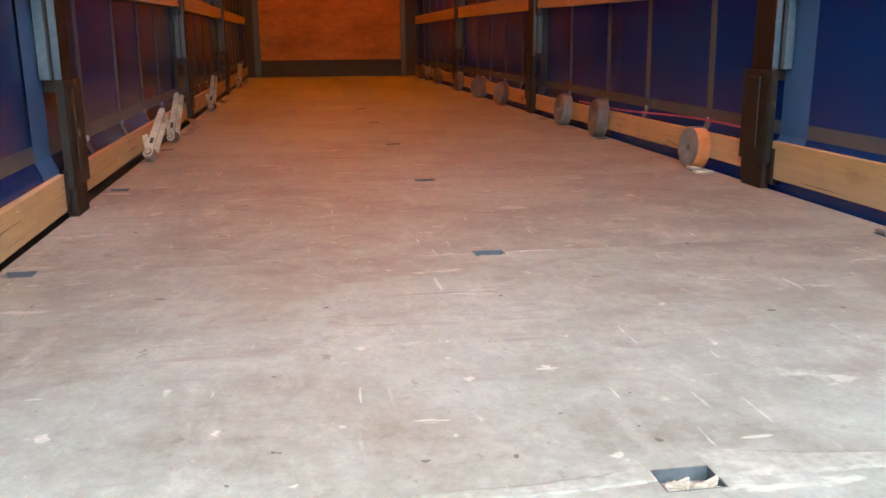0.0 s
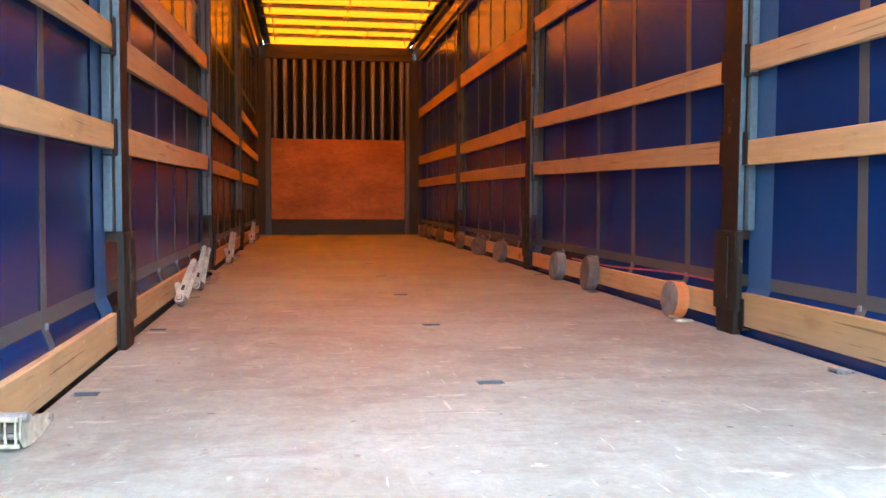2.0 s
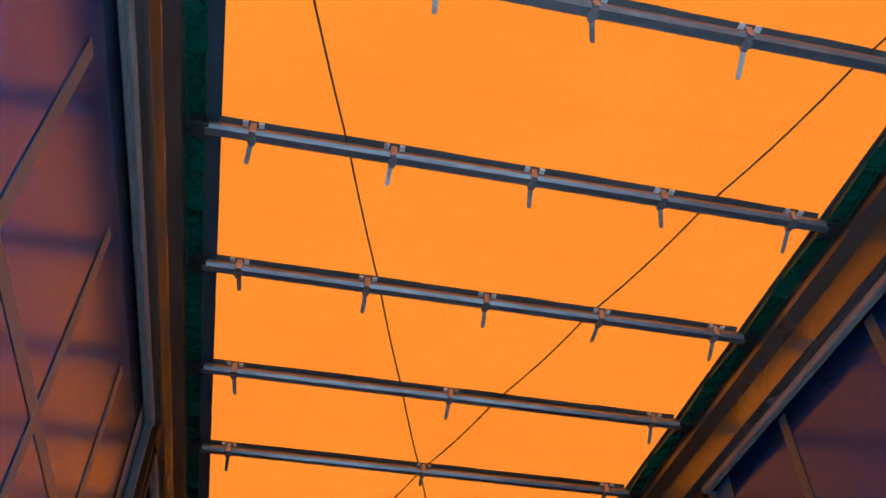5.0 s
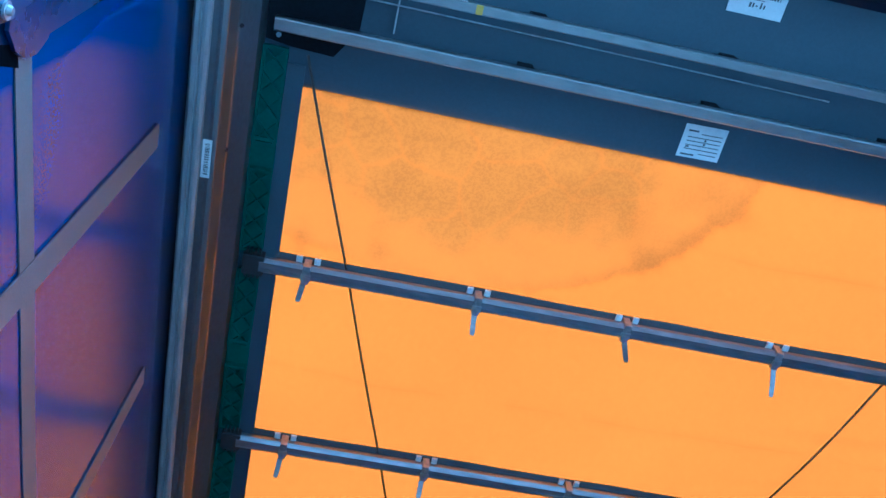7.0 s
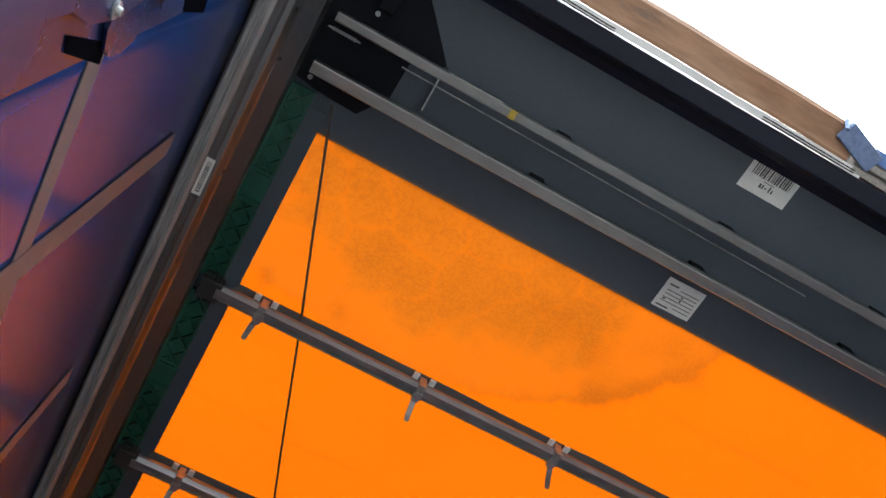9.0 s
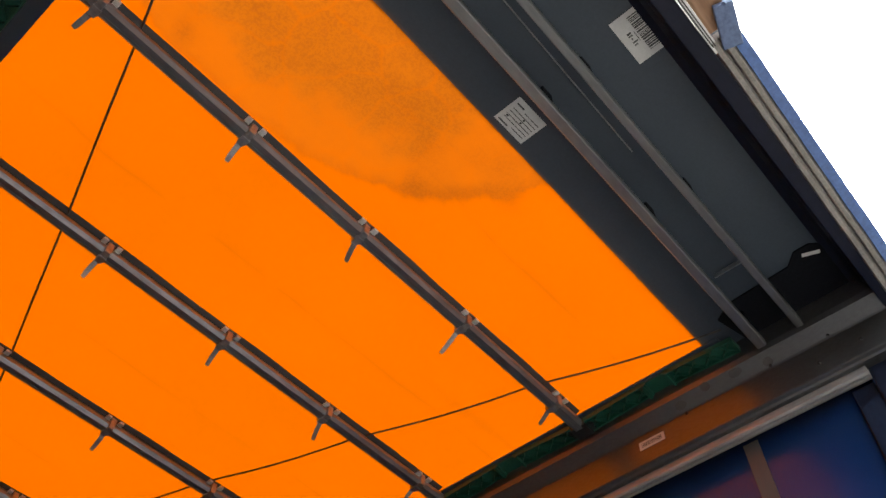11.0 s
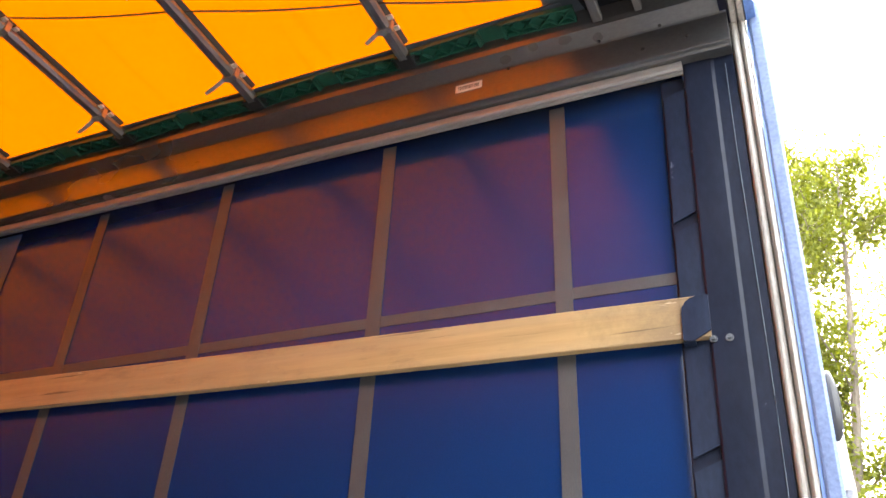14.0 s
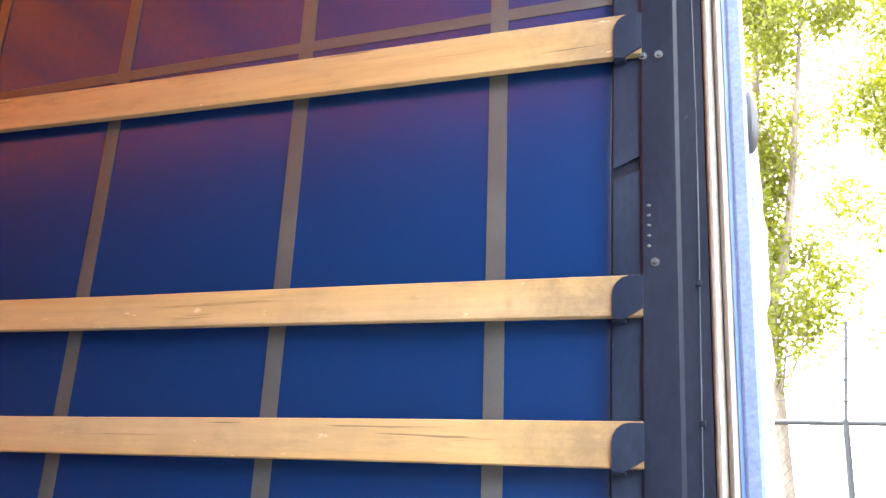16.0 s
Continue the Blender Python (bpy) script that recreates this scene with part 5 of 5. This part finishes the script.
add_box(bm, (-1.05, FRONT_Y - 0.034, 0.168), (1.03, FRONT_Y + 0.02, 0.222), 0.004)
part("kick_plate", bm, FRONT_DARK, fw, "dark steel kick plate")
for x0, x1, m in ((-1.135, -1.052, STEEL_BLUE), (1.034, 1.10, FRONT)):
    bm = bmesh.new()
    add_box(bm, (x0, FRONT_Y - 0.028, 0.0), (x1, FRONT_Y + 0.03, 2.70), 0.006)
    add_box(bm, (x0 + 0.02, FRONT_Y - 0.034, 0.0), (x0 + 0.028, FRONT_Y - 0.026, 2.70))
    part("upright", bm, m, fw, "steel upright beside the board")
for s in (-1, 1):
    bm = bmesh.new()
    add_box(bm, (min(s * 1.10, s * 1.30), FRONT_Y + 0.0, -0.1), (max(s * 1.10, s * 1.30), FRONT_Y + 0.05, 2.74))
    add_box(bm, (min(s * 1.24, s * 1.30), FRONT_Y - 0.10, -0.1), (max(s * 1.24, s * 1.30), FRONT_Y - 0.001, 2.734), 0.004)
    part("corner_post", bm, FRONT_DARK, fw, "dark front corner post")
bm = bmesh.new()
add_box(bm, (-1.145, FRONT_Y - 0.02, 2.71), (1.145, FRONT_Y + 0.058, 2.925), 0.006)
add_box(bm, (-1.145, FRONT_Y - 0.03, 2.80), (1.145, FRONT_Y - 0.018, 2.83), 0.002)
part("top_beam", bm, FRONT_DARK, fw, "dark steel top beam")


# ---- rolled straps along the floor's edge ----
def add_lathe(bm, profile, seg=28, arc=(0.0, 6.28318)):
    """Turns (radius, height) points round the x axis."""
    full = arc[1] - arc[0] > 6.2
    count = seg if full else seg + 1
    rows = []
    for i in range(count):
        a = arc[0] + (arc[1] - arc[0]) * i / seg
        rows.append([bm.verts.new((h, r * math.cos(a), r * math.sin(a))) for r, h in profile])
    for i in range(seg):
        r0, r1 = rows[i], rows[(i + 1) % count]
        for j in range(len(profile) - 1):
            bm.faces.new((r0[j], r0[j + 1], r1[j + 1], r1[j]))


def strap_roll(radius, wrap, label):
    t = thing("strap_roll", label, "strap roll", "rolled lashing straps")
    w = 0.029
    prof, r, k = [], 0.012, 0
    while r < radius:
        prof += [(r, -w - 0.0015 * (k % 2)), (min(r + 0.0045, radius), -w - 0.0015 * (k % 2))]
        r += 0.005
        k += 1
    prof += [(radius, -w + 0.001), (radius + 0.001, 0), (radius, w)]
    prof += [(0.012, w), (0.012, -w)]
    bm = bmesh.new()
    add_lathe(bm, prof)
    part("roll", bm, WEB_GREY, t, smooth=False)
    bm = bmesh.new()
    add_lathe(bm, [(radius + 0.0014, -w), (radius + 0.0038, -w), (radius + 0.0038, w), (radius + 0.0014, w)], 20, (-0.4 if wrap else 2.0, 4.9))
    part("outer_turn", bm, WEB_ORANGE if wrap else WEB_GREY, t, "orange outer turn of webbing" if wrap else "")
    bm = bmesh.new()
    add_box(bm, (-w * 0.9, -0.003, 0), (w * 0.9, 0.0, 0.010 if wrap else 0.014), turn=pose(0, -radius * 0.2, radius * 0.98, 24, 0, 0))
    part("loose_end", bm, WEB_GREY, t, "loose webbing end")
    return t


grey_roll = strap_roll(0.098, False, "dirty grey lashing strap rolled up against the batten")
for k, (y, turn, lean, size) in enumerate(((5.93, -3, 5, 1.06), (6.62, 2, 6, 1.0), (8.40, 14, 10, 0.95), (9.32, 34, 12, 0.98), (10.45, 6, 4, 1.0), (11.9, 10, 8, 0.95), (12.75, -8, 12, 0.9), (13.4, 25, 6, 0.95))):
    m = pose(1.196, y, 0.099 * size, 0, lean, turn) @ Matrix.Diagonal((size, size, size, 1))
    if k == 0:
        grey_roll.matrix_basis = m
    else:
        c = copy_thing(grey_roll, pose(1.196, y, 0.099 * size, 0, lean, turn))
        c.scale = (size, size, size)
orange_roll = strap_roll(0.086, True, "lashing strap rolled up, grey face and orange outer turn")
orange_roll.matrix_basis = pose(1.188, 4.66, 0.09, 0, 5, 3)
bm = bmesh.new()
add_ring(bm, (1.165, 4.60, 0.012), (0.2, 0.1, 1), 0.026, 0.006, 16, 6)
add_box(bm, (1.13, 4.50, 0.0005), (1.21, 4.545, 0.012), 0.004)
solid("strap_hook", bm, ZINC, "zinc strap hook lying beside a floor pocket", "hook", smooth=True)
bm = bmesh.new()
add_ring(bm, (1.16, 3.335, 0.012), (0.3, 0.2, 1), 0.024, 0.006, 16, 6)
add_box(bm, (1.15, 3.30, 0.0005), (1.19, 3.325, 0.014), 0.004)
solid("strap_hook", bm, GALV, "bright steel hook lying on the floor's edge", "hook", smooth=True)
bm = bmesh.new()
rows = []
for i in range(25):
    t = i / 24
    y, z = 4.33 + 2.1 * t, 0.205 - 0.045 * t + 0.008 * math.sin(7 * t)
    rows.append([bm.verts.new((1.245 + 0.014 * math.sin(4 * t) * 0.4 + dx, y, z + dz)) for dx, dz in ((0, -0.004), (0.003, -0.004), (0.003, 0.004), (0, 0.004))])
for r0, r1 in zip(rows, rows[1:]):
    for j in range(4):
        bm.faces.new((r0[j], r0[(j + 1) % 4], r1[(j + 1) % 4], r1[j]))
solid("loose_strap", bm, PINK, "faded red webbing lying along a floor batten", "strap")


# ---- strap ratchets along the other side ----
def ratchet(label, steel=None):
    steel = steel or ZINC
    t = thing("ratchet", label, "ratchet", "strap ratchets")
    for x in (-0.026, 0.026):
        bm = bmesh.new()
        sec = [(-0.022, -0.012), (-0.012, -0.024), (0.012, -0.024), (0.022, -0.012), (0.017, 0.12), (0.012, 0.235), (-0.004, 0.245), (-0.016, 0.235), (-0.020, 0.11)]
        add_prism(bm, sec, "x", x - 0.0022, x + 0.0022)
        part("side_plate", bm, steel, t)
    for x in (-0.019, 0.019):
        bm = bmesh.new()
        m = pose(x, 0.0, 0.0, -27, 0, 0)
        add_box(bm, (-0.002, -0.014, -0.012), (0.002, 0.014, 0.105), 0.001, m)
        part("lever_plate", bm, steel, t)
    bm = bmesh.new()
    add_tube(bm, [(-0.034, 0, 0), (0.034, 0, 0)], 0.013, 10)
    part("spindle", bm, steel, t, "round spindle", smooth=True)
    for x in (-0.0295, 0.0295):
        bm = bmesh.new()
        add_tube(bm, [(x - 0.0015, 0, 0), (x + 0.0015, 0, 0)], 0.0165, 12)
        part("pivot_washer", bm, BLACK, t, "dark round pivot washer")
        bm = bmesh.new()
        add_box(bm, (x - 0.0008, -0.009, 0.045), (x + 0.0008, 0.007, 0.075), 0.0005)
        part("slot", bm, BLACK, t, "dark slot in the side plate")
    bm = bmesh.new()
    add_tube(bm, [(-0.034, 0, 0.226), (0.034, 0, 0.226)], 0.008, 10)
    part("pin", bm, steel, t, "round pin", smooth=True)
    bm = bmesh.new()
    add_lathe(bm, [(0.016, -0.0185), (0.030, -0.0185), (0.030, 0.0185), (0.016, 0.0185)], 18)
    part("wound_webbing", bm, WEB_GREY, t, "few turns of webbing")
    bm = bmesh.new()
    add_box(bm, (-0.022, -0.010, 0.18), (0.022, 0.014, 0.235), 0.005)
    part("grip", bm, steel, t)
    return t


base = ratchet("zinc strap ratchet leaning on the floor batten")
for k, (y, tilt, turn, z) in enumerate(((5.36, 38, 74, 0.035), (6.12, 16, 66, 0.035), (8.35, 10, 72, 0.035), (11.6, 6, 70, 0.035))):
    m = pose(-1.19, y, z, 4, tilt, turn)
    if k == 0:
        base.matrix_basis = m
    else:
        copy_thing(base, m)


def boxy_ratchet(label):
    """A folded ratchet lying on its back: two U-shaped side plates, spindle, crossbars and a handle frame."""
    t = thing("ratchet", label, "ratchet", "strap ratchets")
    outline = [(0.0, 0.085), (-0.012, 0.080), (-0.016, 0.030), (0.004, 0.006), (0.05, 0.002), (0.11, 0.006), (0.165, 0.022), (0.172, 0.040), (0.150, 0.050), (0.06, 0.062), (0.024, 0.085)]
    for x in (-0.030, 0.026):
        bm = bmesh.new()
        add_prism(bm, outline, "x", x, x + 0.004)
        part("side_plate", bm, ZINC, t)
    for y, z, r, a, b in ((0.004, 0.074, 0.012, -0.038, 0.040), (0.160, 0.036, 0.008, -0.036, 0.036), (0.012, 0.030, 0.008, -0.030, 0.030)):
        bm = bmesh.new()
        add_tube(bm, [(a, y, z), (b, y, z)], r, 12)
        part("spindle", bm, GALV, t, "worn shiny spindle", smooth=True)
    for x in (-0.026, -0.004, 0.018):
        bm = bmesh.new()
        add_box(bm, (x, -0.022, 0.012), (x + 0.005, -0.015, 0.078), 0.0015)
        part("handle_bar", bm, ZINC, t)
    for z in (0.010, 0.070):
        bm = bmesh.new()
        add_box(bm, (-0.030, -0.024, z), (0.028, -0.013, z + 0.010), 0.003)
        part("handle_cross", bm, ZINC, t)
    bm = bmesh.new()
    add_lathe(bm, [(0.012, -0.024), (0.034, -0.024), (0.034, 0.024), (0.012, 0.024)], 18)
    wound = part("wound_webbing", bm, WEB_GREY, t, "few turns of dark webbing")
    wound.matrix_basis = pose(0, 0.045, 0.040)
    return t


near = boxy_ratchet("worn grey strap ratchet lying against the floor batten")
near.matrix_basis = pose(-1.212, 2.785, 0.0, 0, 0, -4)
for y, l in ((6.5, 0.9), (8.6, 0.5), (12.3, 0.6)):
    bm = bmesh.new()
    rows = []
    for i in range(19):
        t = i / 18
        yy = y + l * t
        x = -1.20 + 0.05 * math.sin(6 * t + y)
        z = 0.004 + 0.11 * max(0, math.sin(3.4 * t - 0.4)) * (1 - t)
        rows.append([bm.verts.new((x + dx, yy, z + dz)) for dx, dz in ((-0.02, 0), (0.02, 0.001), (0.02, 0.004), (-0.02, 0.003))])
    for r0, r1 in zip(rows, rows[1:]):
        for j in range(4):
            bm.faces.new((r0[j], r0[(j + 1) % 4], r1[(j + 1) % 4], r1[j]))
    solid("loose_strap", bm, WEB_GREY, "dark lashing strap end lying on the floor's edge", "strap")

# ---- fence behind the trailer ----
FX, TOP = 8.0, 1.865
fence = thing("fence", "galvanised chain-link fence with slanted arms and barbed wire", "fence")
bm = bmesh.new()
add_tube(bm, [(FX, -9, TOP), (FX, 9, TOP)], 0.024, 8)
part("top_rail", bm, FENCE, fence, smooth=True)
for k in range(-3, 4):
    y = 0.25 + 2.6 * k
    bm = bmesh.new()
    add_tube(bm, [(FX, y, -1.22), (FX, y, TOP + 0.03)], 0.03, 8)
    pst = part("post", bm, FENCE, fence, smooth=True)
    bm = bmesh.new()
    add_tube(bm, [(FX, y, TOP), (FX - 0.02, y - 0.07, TOP + 0.95)], 0.017, 6)
    for j in range(4):
        bmesh.ops.create_uvsphere(bm, u_segments=6, v_segments=4, radius=0.026, matrix=pose(FX - 0.01, y - 0.014 - 0.015 * j, TOP + 0.2 + 0.2 * j))
    part("arm", bm, FENCE, pst, "thin arm carrying the wires", smooth=True)
for j in range(4):
    bm = bmesh.new()
    z = TOP + 0.2 + 0.2 * j
    add_tube(bm, [(FX - 0.01, -9 + 0.5 * k, z + 0.01 * math.sin(k)) for k in range(37)], 0.003, 4)
    part("wire", bm, FENCE, fence)
verts, faces = [], []
for k in range(150):
    for d in (-1, 1):
        y0 = -6 + 0.09 * k
        y1 = y0 + d * 2.6
        n0 = len(verts)
        for y, z in ((y0, -1.15), (y1, TOP - 0.02)):
            verts += [(FX, y - 0.002, z), (FX + 0.003, y + 0.002, z), (FX - 0.003, y + 0.002, z)]
        faces += [(n0, n0 + 1, n0 + 4, n0 + 3), (n0 + 1, n0 + 2, n0 + 5, n0 + 4), (n0 + 2, n0, n0 + 3, n0 + 5)]
me = bpy.data.meshes.new("wire_mesh")
me.from_pydata(verts, [], faces)
me.materials.append(FENCE)
ob = new("wire_mesh", me)
ob.parent = fence
tagged(ob, "thin diagonal wire mesh", kind="stuff")


# ---- trees ----
def tree(at, height, spread, seed, leaves, low, fork=0):
    """A slender tree in spring leaf: bent trunk, rising limbs, loose clumps of small leaves."""
    r = random.Random(seed)
    t = thing("tree", "slender tree in fresh yellow-green spring leaf beyond the fence", "tree", "trees beyond the fence", at=at)
    trunk = [(0.10 * math.sin(0.5 * k + seed), 0.10 * math.cos(0.43 * k + seed), height * k / 12) for k in range(13)]
    bm = bmesh.new()
    add_tube(bm, trunk, [0.15 * (1 - k / 13) ** 0.9 + 0.012 for k in range(13)], 8)
    leaders = [trunk]
    if fork:
        p = Vector(trunk[fork])
        second = [tuple(p + Vector((0.1 * u, -1.0 * u ** 0.6, (height - p.z) * 0.92 * u))) for u in (k / 8 for k in range(9))]
        add_tube(bm, second, [0.09 * (1 - k / 9) + 0.012 for k in range(9)], 8)
        leaders.append(trunk[:fork + 1] + [tuple(Vector(second[0]).lerp(Vector(second[8]), 0)) if k == fork else second[min(8, round(8 * (k - fork) / (12 - fork)))] for k in range(fork + 1, 13)])
    part("trunk", bm, BARK, t, smooth=True)
    tips = []
    bm = bmesh.new()
    for k in range(44):
        f = low + (0.97 - low) * (k + r.random()) / 44
        i = min(int(f * 12), 11)
        lead = leaders[k % len(leaders)]
        a, b = Vector(lead[i]), Vector(lead[i + 1])
        p = a.lerp(b, f * 12 - i)
        ang = r.uniform(0, 6.28318)
        reach = spread * (0.35 + 0.65 * math.sin(math.pi * min(1, (f - low) / (1 - low) * 0.8 + 0.22))) * r.uniform(0.6, 1.1)
        up = reach * r.uniform(0.7, 1.5)
        d = Vector((math.cos(ang), math.sin(ang), 0))
        pts = [p + d * reach * u + Vector((0, 0, up * u ** 1.3)) + Vector((r.uniform(-1, 1), r.uniform(-1, 1), r.uniform(-1, 1))) * 0.07 * u * 3 for u in (0, 0.25, 0.5, 0.75, 1)]
        add_tube(bm, pts, [0.035 * (1 - f * 0.6) * (1 - 0.8 * u) + 0.004 for u in (0, 0.25, 0.5, 0.75, 1)], 5)
        for u in (0.3, 0.45, 0.6, 0.75, 0.9, 1.0):
            q = pts[0].lerp(pts[-1], u)
            for _ in range(2):
                e = q + Vector((r.uniform(-1, 1), r.uniform(-1, 1), r.uniform(-0.5, 0.9))) * 0.42
                add_tube(bm, [q, (q + e) / 2 + Vector((0, 0, 0.03)), e], [0.008, 0.006, 0.003], 4)
                tips.append((q, e))
    part("limb", bm, BARK, t, "thin rising limbs and twigs")
    vs, fs = [], []
    per = leaves // len(tips)
    for q, e in tips:
        if r.random() < 0.3:
            continue
        for _ in range(per):
            c = q.lerp(e, r.uniform(0.25, 1.15)) + Vector((r.gauss(0, 1), r.gauss(0, 1), r.gauss(0, 1))) * 0.19
            l, w = r.uniform(0.036, 0.066), r.uniform(0.024, 0.042)
            u = Vector((r.gauss(0, 1), r.gauss(0, 1), r.gauss(0, 1))).normalized()
            v = u.cross(Vector((r.gauss(0, 1), r.gauss(0, 1), r.gauss(0, 1)))).normalized()
            n0 = len(vs)
            vs += [c - u * l, c + v * w, c + u * l, c - v * w]
            fs.append((n0, n0 + 1, n0 + 2, n0 + 3))
    me = bpy.data.meshes.new("crown")
    me.from_pydata([tuple(v) for v in vs], [], fs)
    me.materials.append(LEAF)
    ob = new("crown", me)
    ob.parent = t
    tagged(ob, "loose crown of small pale green leaves")


tree((15.2, 0.88, -1.22), 14.6, 1.75, 3, 46000, 0.31, fork=5)
tree((16.5, -2.25, -1.22), 13.6, 1.9, 8, 50000, 0.26)
